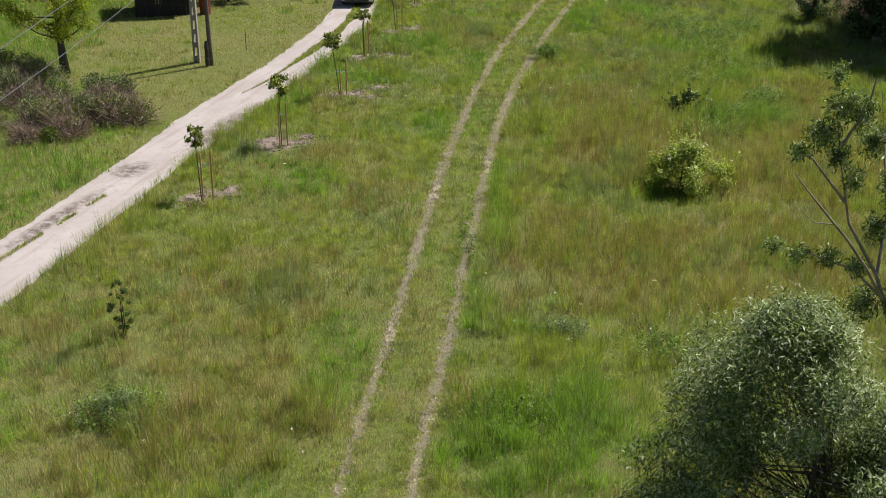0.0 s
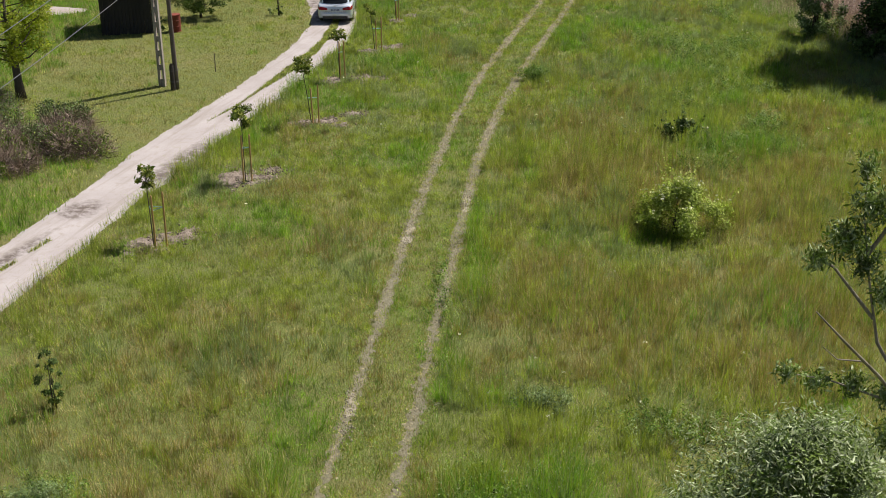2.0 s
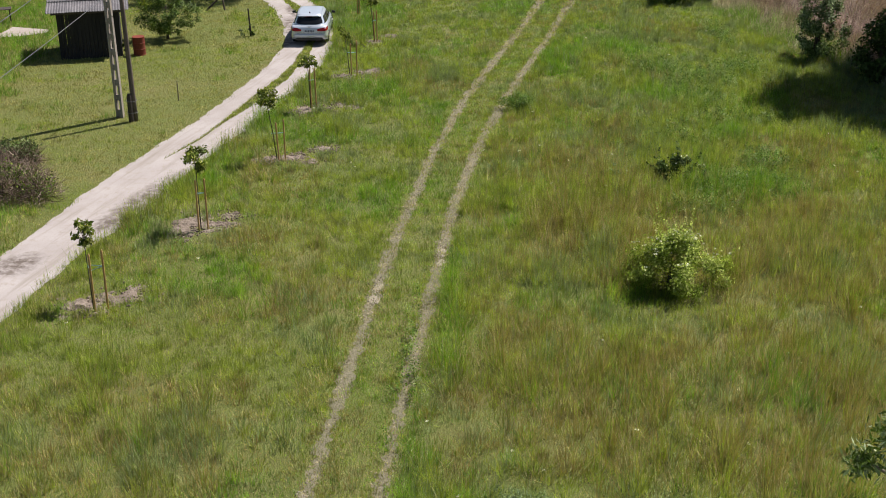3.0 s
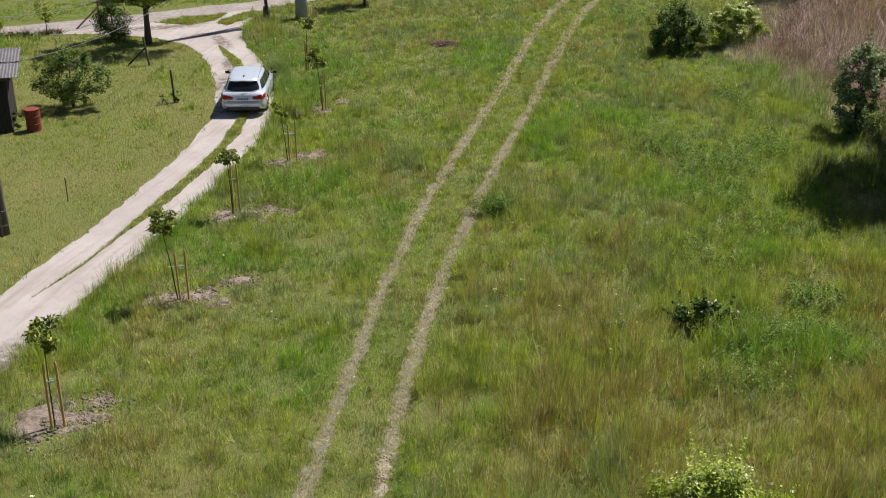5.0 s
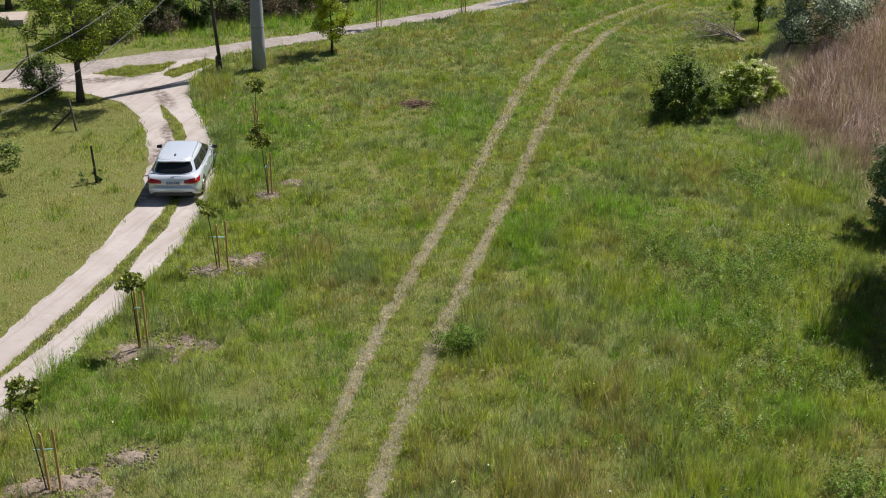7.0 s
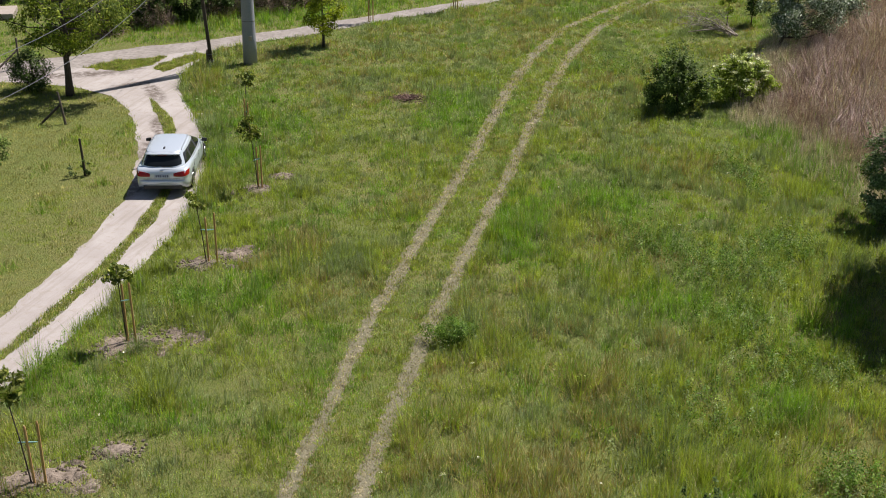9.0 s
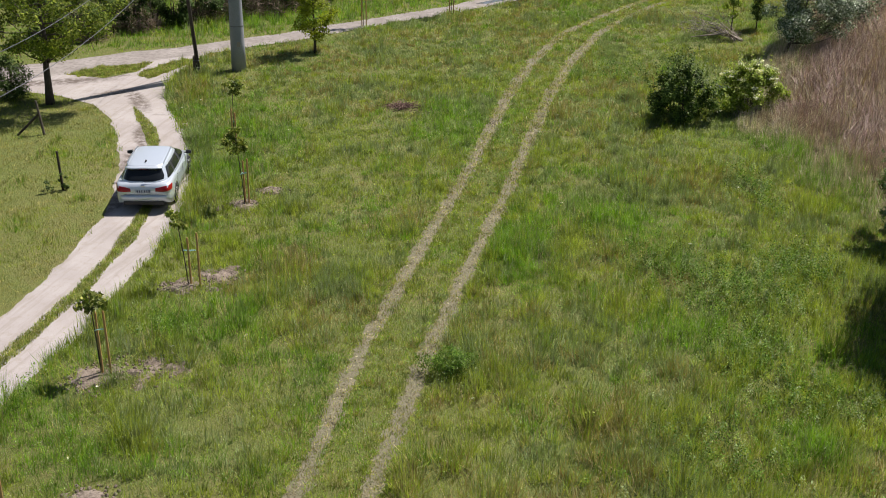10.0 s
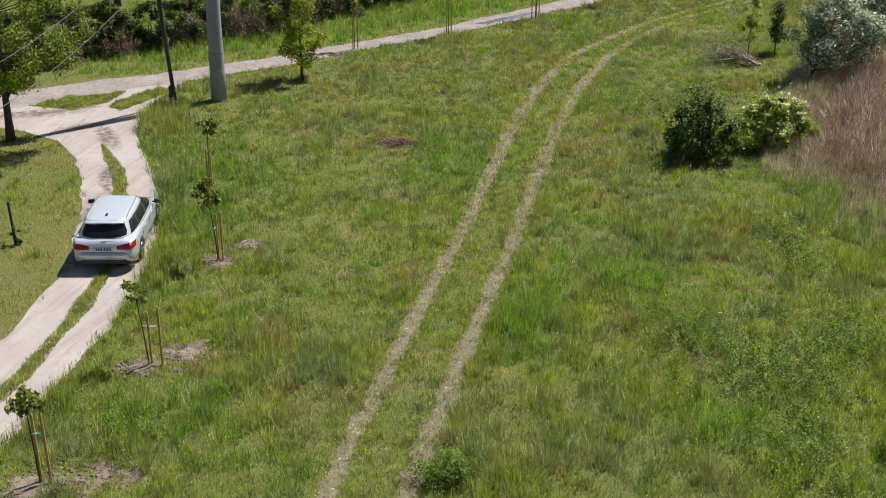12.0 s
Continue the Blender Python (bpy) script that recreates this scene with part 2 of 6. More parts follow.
def mesh_object(name, verts, faces, mats, slots=None, parent=None, label="", smooth=False):
    me = bpy.data.meshes.new(name)
    if isinstance(verts, np.ndarray):
        k = faces.shape[1]
        me.vertices.add(len(verts))
        me.vertices.foreach_set("co", verts.astype(np.float32).ravel())
        me.loops.add(faces.size)
        me.loops.foreach_set("vertex_index", faces.astype(np.int32).ravel())
        me.polygons.add(len(faces))
        me.polygons.foreach_set("loop_start", np.arange(0, faces.size, k, dtype=np.int32))
        me.polygons.foreach_set("loop_total", np.full(len(faces), k, np.int32))
    else:
        me.from_pydata(verts, [], faces)
    for m in mats if isinstance(mats, (list, tuple)) else [mats]:
        me.materials.append(m)
    if slots is not None:
        me.polygons.foreach_set("material_index", np.asarray(slots, np.int32))
    if smooth:
        me.polygons.foreach_set("use_smooth", np.ones(len(me.polygons), bool))
    me.update(calc_edges=True)
    me.validate()
    ob = new(name, me)
    if parent is not None:
        ob.parent = parent
    if label:
        ob["label"] = label
    return ob


def empty(name, x, y, z, label, category, group="", kind="", turn=0.0):
    ob = new(name)
    ob.empty_display_size = 0.2
    ob.matrix_world = pose(x, y, z, 0, 0, turn)
    return tagged(ob, label, category, group, kind)


class Shape:
    """Gathers tubes, boxes and sheets into one mesh."""

    def __init__(self):
        self.v, self.f = [], []

    def add(self, verts, faces):
        n = len(self.v)
        self.v += [tuple(p) for p in verts]
        self.f += [tuple(i + n for i in f) for f in faces]
        return self

    def tube(self, pts, radii, n=7, cap=True):
        pts = [Vector(p) for p in pts]
        if not isinstance(radii, (list, tuple)):
            radii = [radii] * len(pts)
        rings, side = [], None
        for i, p in enumerate(pts):
            way = (pts[min(i + 1, len(pts) - 1)] - pts[max(i - 1, 0)]).normalized()
            ref = Vector((0, 0, 1)) if abs(way.z) < 0.9 else Vector((1, 0, 0))
            a = way.cross(ref).normalized() if side is None else (side - way * side.dot(way)).normalized()
            side, b = a, way.cross(a)
            rings.append([p + (a * math.cos(2 * math.pi * k / n) + b * math.sin(2 * math.pi * k / n)) * radii[i] for k in range(n)])
        verts = [q for ring in rings for q in ring]
        faces = [(i * n + k, i * n + (k + 1) % n, (i + 1) * n + (k + 1) % n, (i + 1) * n + k) for i in range(len(pts) - 1) for k in range(n)]
        if cap:
            faces += [tuple(range(n))[::-1], tuple((len(pts) - 1) * n + k for k in range(n))]
        return self.add(verts, faces)

    def box(self, c, s, bevel=0.0, m=None):
        bm = bmesh.new()
        bmesh.ops.create_cube(bm, size=1.0)
        for v in bm.verts:
            v.co = Vector((v.co.x * s[0], v.co.y * s[1], v.co.z * s[2]))
        if bevel:
            bmesh.ops.bevel(bm, geom=bm.edges[:], offset=bevel, segments=2, affect="EDGES", profile=0.5)
        m = (m or Matrix()) @ Matrix.Translation(c) if m is None else Matrix.Translation(c) @ m
        bm.verts.index_update()
        self.add([m @ v.co for v in bm.verts], [[v.index for v in f.verts] for f in bm.faces])
        bm.free()
        return self

    def loft(self, sections, close=True, caps=True):
        n = len(sections[0])
        verts = [p for s in sections for p in s]
        last = n if close else n - 1
        faces = [(i * n + k, i * n + (k + 1) % n, (i + 1) * n + (k + 1) % n, (i + 1) * n + k) for i in range(len(sections) - 1) for k in range(last)]
        if caps:
            faces += [tuple(range(n))[::-1], tuple((len(sections) - 1) * n + k for k in range(n))]
        return self.add(verts, faces)

    def made(self, name, mat, parent=None, label="", smooth=False):
        return mesh_object(name, self.v, self.f, mat, None, parent, label, smooth)


@functools.lru_cache(maxsize=None)
def noise_table(seed):
    return np.random.RandomState(seed).rand(256, 256)


def lattice_noise(x, y, scale, seed):
    """Smooth noise from 0 to 1 over the plan; scale is the size of its lumps in metres."""
    table = noise_table(seed)
    u, v = x / scale + 1000.0, y / scale + 1000.0
    i, j = np.floor(u).astype(int), np.floor(v).astype(int)
    a, b = u - i, v - j
    a, b = a * a * (3 - 2 * a), b * b * (3 - 2 * b)
    g = lambda p, q: table[p % 256, q % 256]
    return (g(i, j) * (1 - a) + g(i + 1, j) * a) * (1 - b) + (g(i, j + 1) * (1 - a) + g(i + 1, j + 1) * a) * b


def drift(x, y, scale, seed):
    return 0.55 * lattice_noise(x, y, scale, seed) + 0.3 * lattice_noise(x, y, scale / 2.3, seed + 1) + 0.15 * lattice_noise(x, y, scale / 5.1, seed + 2)


# ---- plan ----
LANE_Y = [-40, 5, 14, 22, 26.3, 29.2, 32.8, 38.5, 42.4, 46.7, 50.5, 54.7, 58.1, 62.1, 66.2, 69.1]
LANE_L = [-30, -19.5, -16.4, -13.9, -12.7, -12.0, -11.1, -10.05, -9.0, -7.85, -7.1, -6.35, -6.2, -6.6, -7.7, -8.9]
LANE_R = [-27, -16, -13.3, -11.1, -10.1, -9.5, -8.8, -7.45, -6.5, -5.45, -4.65, -3.9, -3.75, -4.05, -5.1, -6.15]
CROSS = [(-60, 56), (-26, 70.2), (-18.5, 73.2), (-13.5, 75.6), (-10, 78.0), (-7.15, 79.7), (-2.9, 82.5), (0.4, 85.4), (5.3, 89.2), (8.4, 92.1), (12.1, 95.9), (15.8, 99.2), (30, 110)]
CROSS_HALF = [1.3, 1.3, 1.3, 1.25, 1.1, 0.95, 0.85, 0.78, 0.8, 0.85, 0.9, 0.9, 0.9]
RUT_Y = [-30, 9, 14.3, 17.7, 21.3, 24.2, 27.8, 32.3, 36.6, 42.6, 49.5, 56.6, 60.9, 66.4, 72.4, 78.2, 84, 88.3, 91.5, 94.4, 98.6, 112]
RUT_L = [-5, -1.8, -1.3, -1.0, -0.62, -0.4, -0.1, 0.32, 0.8, 1.6, 2.8, 4.45, 5.5, 6.7, 8.0, 9.5, 11.65, 14.3, 16.6, 19.2, 23.5, 37]
RUT_R = [-3.5, -0.3, 0.2, 0.5, 0.87, 1.1, 1.45, 1.87, 2.27, 3.12, 4.5, 6.2, 7.25, 8.45, 9.8, 11.4, 13.5, 15.9, 18.0, 20.4, 25.0, 38.4]
JUNCTION = [(-8.9, 69.0), (-9.7, 70.3), (-11.4, 71.5), (-13.4, 72.2), (-15.8, 72.4), (-17.8, 72.0), (-17.2, 73.9), (-13.6, 75.1), (-10.2, 77.2), (-7.4, 79.0), (-6.3, 79.7), (-6.65, 77.6), (-7.15, 75.7), (-7.2, 73.7), (-7.0, 71.5), (-6.15, 69.0)]
ISLANDS = [[(-12.1, 75.0), (-11.2, 76.2), (-10.1, 76.7), (-8.95, 77.1), (-9.1, 75.5), (-10.3, 74.4)], [(-8.3, 74.3), (-8.85, 75.1), (-8.0, 77.1), (-7.25, 77.8), (-6.8, 77.3), (-7.45, 75.9)]]
SLAB_EDGE = [(-21.1, 59.5), (-20.9, 61.9), (-18.8, 61.3), (-18.7, 60.6), (-19.9, 59.8)]
PATCHES = [(-7.5, 29.8, 0.6, 0.55), (-6.55, 30.4, 0.5, 0.5), (-5.95, 35.3, 0.5, 0.85), (-5.05, 35.4, 0.5, 0.35), (-4.75, 36.3, 0.35, 0.3), (-4.3, 41.6, 0.5, 0.45), (-3.5, 41.8, 0.65, 0.5), (-2.6, 42.8, 0.42, 0.3),
           (-3.8, 47.7, 0.5, 0.6), (-2.5, 48.0, 0.75, 0.55), (-2.65, 52.8, 0.5, 0.35), (-1.5, 53.4, 0.6, 0.6), (-1.75, 59.0, 0.6, 0.5), (-0.95, 60.4, 0.5, 0.3)]


def inside(poly, x, y):
    x, y = np.asarray(x, float), np.asarray(y, float)
    hit = np.zeros(x.shape, bool)
    for (x1, y1), (x2, y2) in zip(poly, poly[1:] + poly[:1]):
        if y1 != y2:
            hit ^= ((y1 > y) != (y2 > y)) & (x < (x2 - x1) * (y - y1) / (y2 - y1) + x1)
    return hit


def cross_distance(x, y):
    """Distance from the far road's middle less its half width; and on which side."""
    best, side = np.full(np.shape(x), 1e9), np.zeros(np.shape(x))
    for (p, q, h1, h2) in zip(CROSS, CROSS[1:], CROSS_HALF, CROSS_HALF[1:]):
        dx, dy = q[0] - p[0], q[1] - p[1]
        u = np.clip(((x - p[0]) * dx + (y - p[1]) * dy) / (dx * dx + dy * dy), 0, 1)
        d = np.hypot(x - p[0] - u * dx, y - p[1] - u * dy) - (h1 + u * (h2 - h1))
        s = np.sign(dx * (y - p[1]) - dy * (x - p[0]))
        side, best = np.where(d < best, s, side), np.minimum(d, best)
    return best, side


def lane_edges(y):
    return np.interp(y, LANE_Y, LANE_L), np.interp(y, LANE_Y, LANE_R)


def reed_edge(y):
    return np.interp(y, [40, 50, 55.5, 58.3, 63.0, 69.0, 73.5, 78, 84, 92, 102], [22.5, 21.5, 19.9, 18.7, 17.4, 16.7, 18.6, 20.5, 22.7, 26.3, 32])


# ---- ground, roads, tracks ----
def build_ground():
    near_x, near_y = list(np.arange(-40, 52, 1.0)), list(np.arange(-10, 130, 1.0))
    xs = [-2500, -1200, -500, -200, -90] + near_x + [90, 200, 500, 1200, 2500]
    ys = [-2500, -1200, -500, -200, -60] + near_y + [180, 300, 600, 1200, 2500]
    verts = [(x, y, 0.0) for y in ys for x in xs]
    w = len(xs)
    faces = [(j * w + i, j * w + i + 1, (j + 1) * w + i + 1, (j + 1) * w + i) for j in range(len(ys) - 1) for i in range(w - 1)]
    tagged(mesh_object("ground", verts, faces, GROUND), "rough meadow soil under green and straw grass", "ground", kind="structure")


def strip(name, left, right, mat, z, across=6, label="", category="", ragged=0.1, seed=1, crown=0.0, parent=None, fray=0.0):
    """A ribbon between two lines of points, with a ragged edge."""
    verts, faces = [], []
    for k, (a, b) in enumerate(zip(left, right)):
        ja = (float(drift(np.array([a[0]]), np.array([a[1]]), 0.9, seed)[0]) - 0.5) * 2 * ragged
        jb = (float(drift(np.array([b[0]]), np.array([b[1]]), 0.9, seed + 7)[0]) - 0.5) * 2 * ragged
        if fray:
            ja += (float(lattice_noise(a[0], a[1], 0.13, seed + 3)) - 0.5) * 2 * fray
            jb += (float(lattice_noise(b[0], b[1], 0.13, seed + 4)) - 0.5) * 2 * fray
        d = math.hypot(b[0] - a[0], b[1] - a[1])
        for i in range(across + 1):
            u = i / across
            w = u + (ja * (1 - u) - jb * u) / d
            verts.append((a[0] + (b[0] - a[0]) * w, a[1] + (b[1] - a[1]) * w, z + crown * 4 * u * (1 - u)))
    n = across + 1
    faces = [(k * n + i, k * n + i + 1, (k + 1) * n + i + 1, (k + 1) * n + i) for k in range(len(left) - 1) for i in range(across)]
    ob = mesh_object(name, verts, faces, mat, parent=parent)
    return tagged(ob, label, category, kind="structure")


def offset_line(pts, halves, side, step=0.4):
    """The line at the given distance beside a polyline, in even steps."""
    out = []
    xs, ys = np.array([p[0] for p in pts], float), np.array([p[1] for p in pts], float)
    s = np.concatenate([[0], np.cumsum(np.hypot(np.diff(xs), np.diff(ys)))])
    for d in np.arange(0, s[-1], step):
        c = np.array([np.interp(d, s, xs), np.interp(d, s, ys)])
        a = np.array([np.interp(d - 1.5, s, xs), np.interp(d - 1.5, s, ys)])
        b = np.array([np.interp(d + 1.5, s, xs), np.interp(d + 1.5, s, ys)])
        t = (b - a) / np.hypot(*(b - a))
        h = np.interp(d, s, halves) * side
        out.append((c[0] - t[1] * h, c[1] + t[0] * h))
    return out


def blob(name, poly, mat, z, label, category, ragged=0.15, seed=3, rise=0.0):
    """A flat or slightly heaped patch with an uneven outline."""
    pts = []
    for (x1, y1), (x2, y2) in zip(poly, poly[1:] + poly[:1]):
        n = max(1, int(math.hypot(x2 - x1, y2 - y1) / 0.15))
        pts += [(x1 + (x2 - x1) * k / n, y1 + (y2 - y1) * k / n) for k in range(n)]
    cx, cy = sum(p[0] for p in pts) / len(pts), sum(p[1] for p in pts) / len(pts)
    rings = []
    for u in (1.0, 0.75, 0.5, 0.25):
        ring = []
        for x, y in pts:
            j = 1 + (float(drift(np.array([x]), np.array([y]), 0.5, seed)[0]) - 0.5) * 2 * ragged
            px, py = cx + (x - cx) * u * j, cy + (y - cy) * u * j
            lump = float(drift(np.array([px]), np.array([py]), 0.35, seed + 9)[0])
            ring.append((px, py, z + rise * (1 - u) * (0.4 + 1.2 * lump)))
        rings.append(ring)
    n = len(pts)
    verts = [p for r in rings for p in r] + [(cx, cy, z + rise)]
    faces = [(i * n + k, i * n + (k + 1) % n, (i + 1) * n + (k + 1) % n, (i + 1) * n + k) for i in range(3) for k in range(n)]
    faces += [(3 * n + k, 3 * n + (k + 1) % n, 4 * n) for k in range(n)]
    return tagged(mesh_object(name, verts, faces, mat, smooth=True), label, category, kind="structure")


build_ground()
ys = np.concatenate([np.arange(-20, 22, 0.4), np.arange(22, 69.2, 0.12)])
le, re_ = lane_edges(ys)
strip("road_1", list(zip(le, ys)), list(zip(re_, ys)), ROAD, 0.010, 8, "pale sandy dirt lane with worn wheel tracks", "road", 0.17, 11, fray=0.025)
strip("road_2", offset_line(CROSS, CROSS_HALF, 1), offset_line(CROSS, CROSS_HALF, -1), ROAD_FAR, 0.019, 6, "pale gravel road with a darker rough crown", "road", 0.3, 21)
blob("road_3", JUNCTION, ROAD, 0.014, "pale sandy forking junction of two dirt roads", "road", 0.015, 5)
for k, poly in enumerate(ISLANDS):
    blob("verge", poly, GROUND, 0.022, "grassy island between the forking dirt roads", "verge", 0.05, 61 + k)
ys = np.concatenate([np.arange(8, 70, 0.09), np.arange(70, 108, 0.2)])
for xs_, seed in ((np.interp(ys, RUT_Y, RUT_L), 31), (np.interp(ys, RUT_Y, RUT_R), 47)):
    w = (0.13 + 0.12 * drift(xs_, ys, 0.8, seed)) * np.interp(ys, [14, 22, 30, 45, 60, 82], [0.5, 0.65, 0.85, 1.15, 1.3, 1.6])
    strip("track", list(zip(xs_ - w, ys)), list(zip(xs_ + w, ys)), RUT, 0.006, 4, "worn wheel rut of trodden dry earth across the meadow", "track", 0.08, seed, fray=0.14)


def build_earth(cx, cy, rx, ry, seed, mat=None, name="earth_patch", label="dug bare earth with clods round a planted sapling", heap=1.0):
    """A dug patch: a lumpy sheet with an uneven outline and loose clods on it."""
    step = 0.07
    nx, ny = int(rx * 3.6 / step), int(ry * 3.6 / step)
    gx, gy = np.meshgrid(cx + (np.arange(nx + 1) - nx / 2) * step, cy + (np.arange(ny + 1) - ny / 2) * step)
    body = 1.0 - ((gx - cx) / rx) ** 2 - ((gy - cy) / ry) ** 2 + (drift(gx, gy, 0.42, seed) - 0.56) * 4.6
    z = np.where(body > 0, 0.008 + np.clip(body, 0, 0.6) * heap * (0.12 * drift(gx, gy, 0.28, seed + 5) ** 1.5 * 1.6 + 0.12 * lattice_noise(gx, gy, 0.10, seed + 6) ** 2), -0.02)
    keep = [(j, i) for j in range(ny) for i in range(nx) if body[j:j + 2, i:i + 2].max() > 0]
    verts = [(float(x), float(y), float(h)) for x, y, h in zip(gx.ravel(), gy.ravel(), z.ravel())]
    w = nx + 1
    s = Shape().add(verts, [(j * w + i, j * w + i + 1, (j + 1) * w + i + 1, (j + 1) * w + i) for j, i in keep])
    rs = np.random.RandomState(seed)
    for _ in range(150):
        x, y = cx + rs.normal() * rx * 0.55, cy + rs.normal() * ry * 0.55
        r = rs.uniform(0.012, 0.055) * (0.5 + 0.5 * heap)
        s.loft([[(x + math.cos(a) * r * q * rs.uniform(0.75, 1.2), y + math.sin(a) * r * q * rs.uniform(0.75, 1.2), h * r) for a in np.linspace(0, 5.4, 7)] for q, h in ((0.9, -0.3), (1.1, 0.5), (0.5, 1.15))])
    tagged(s.made(name, mat or EARTH), label, "bare earth", kind="structure")


for k, (cx, cy, rx, ry) in enumerate(PATCHES):
    build_earth(cx, cy, rx * 1.2, ry * 1.2, 300 + 11 * k, heap=0.75)
for k, (cx, cy, rx, ry) in enumerate(((1.92, 33.5, 0.17, 0.8), (0.2, 30.8, 0.15, 0.9), (-0.68, 20.6, 0.15, 1.1), (7.1, 68.3, 0.2, 0.5))):
    build_earth(cx, cy, rx, ry, 700 + 13 * k, CLAY, "clay_patch", "pale dried clay in the wheel rut", 0.18)
ys = np.arange(42.0, 69.9, 0.25)
MEDIAN_Y = [41.4, 43.7, 48.0, 52.2, 56.0, 59.2, 63.3, 67.2, 69.9]
MEDIAN_X = [-8.3, -7.45, -6.35, -5.4, -4.92, -4.9, -5.5, -6.7, -7.9]
mid, w = np.interp(ys, MEDIAN_Y, MEDIAN_X), np.interp(ys, [41.4, 45.5, 48.8, 55.8, 59.3, 60.3, 63, 68, 69.9], [0.01, 0.03, 0.10, 0.12, 0.09, 0.07, 0.12, 0.13, 0.03])
strip("verge", list(zip(mid - w, ys)), list(zip(mid + w, ys)), GROUND, 0.027, 3, "grassy strip between the lane's wheel tracks", "verge", 0.16, 55)


# ---- vegetation helpers ----
def leaf_mesh(centres, size, rs, slim=0.5, droop=0.0, up=0.0, face=None):
    """Pointed leaves, two triangles each; droop hangs them, up stands them, face turns their blades."""
    n = len(centres)
    way = rs.normal(size=(n, 3))
    way[:, 2] += up - droop
    way /= np.linalg.norm(way, axis=1)[:, None]
    if face is None:
        other = np.cross(way, rs.normal(size=(n, 3)))
    else:
        flat = face + rs.normal(size=(n, 3)) * 0.55
        flat /= np.linalg.norm(flat, axis=1)[:, None] + 1e-9
        way -= flat * np.sum(way * flat, 1)[:, None] * 0.85
        way /= np.linalg.norm(way, axis=1)[:, None] + 1e-9
        other = np.cross(flat, way)
    other /= np.linalg.norm(other, axis=1)[:, None] + 1e-9
    s = (size * rs.uniform(0.6, 1.35, n))[:, None]
    a, b = way * s, other * s * slim * 0.5
    v = np.stack([centres - a * 0.5, centres + b, centres + a * 0.5, centres - b], 1).reshape(-1, 3)
    return v, np.arange(n * 4).reshape(-1, 4)


def outward(pts, cx, cy, cz, rise=0.55):
    """From a crown's middle towards each leaf, and somewhat up."""
    d = pts - np.array([cx, cy, cz])
    return d / (np.linalg.norm(d, axis=1)[:, None] + 1e-9) + np.array([0, 0, rise])


def crown_points(clumps, count, rs, hollow=0.35):
    """Points in a number of clumps (x, y, z, rx, rz), thicker towards their outsides."""
    vol = np.array([c[3] ** 2 * c[4] for c in clumps]) ** 0.8
    who = rs.choice(len(clumps), count, p=vol / vol.sum())
    c = np.array(clumps)[who]
    d = rs.normal(size=(count, 3))
    d /= np.linalg.norm(d, axis=1)[:, None]
    r = (hollow + (1 - hollow) * rs.rand(count)) * rs.uniform(0.75, 1.12, count)
    return c[:, :3] + d * r[:, None] * c[:, [3, 3, 4]]


def crown_clumps(cx, cy, z0, z1, r, count, rs, low=0.25, share=0.34):
    """Clump places over an uneven ovoid."""
    out = []
    for k in range(count):
        a = 2 * math.pi * (k * 0.618 + rs.rand() * 0.25)
        h = (k + 0.5) / count
        w = math.sqrt(max(0.05, 1 - ((h - low) / (1 - low if h > low else max(low, 0.15))) ** 2)) * r * rs.uniform(0.45, 0.95)
        cr = r * share * rs.uniform(0.75, 1.3)
        out.append((cx + math.cos(a) * max(0, w - cr * 0.4), cy + math.sin(a) * max(0, w - cr * 0.4), z0 + cr * 0.5 + (z1 - z0 - cr) * h, cr, cr * rs.uniform(0.7, 1.0)))
    return out


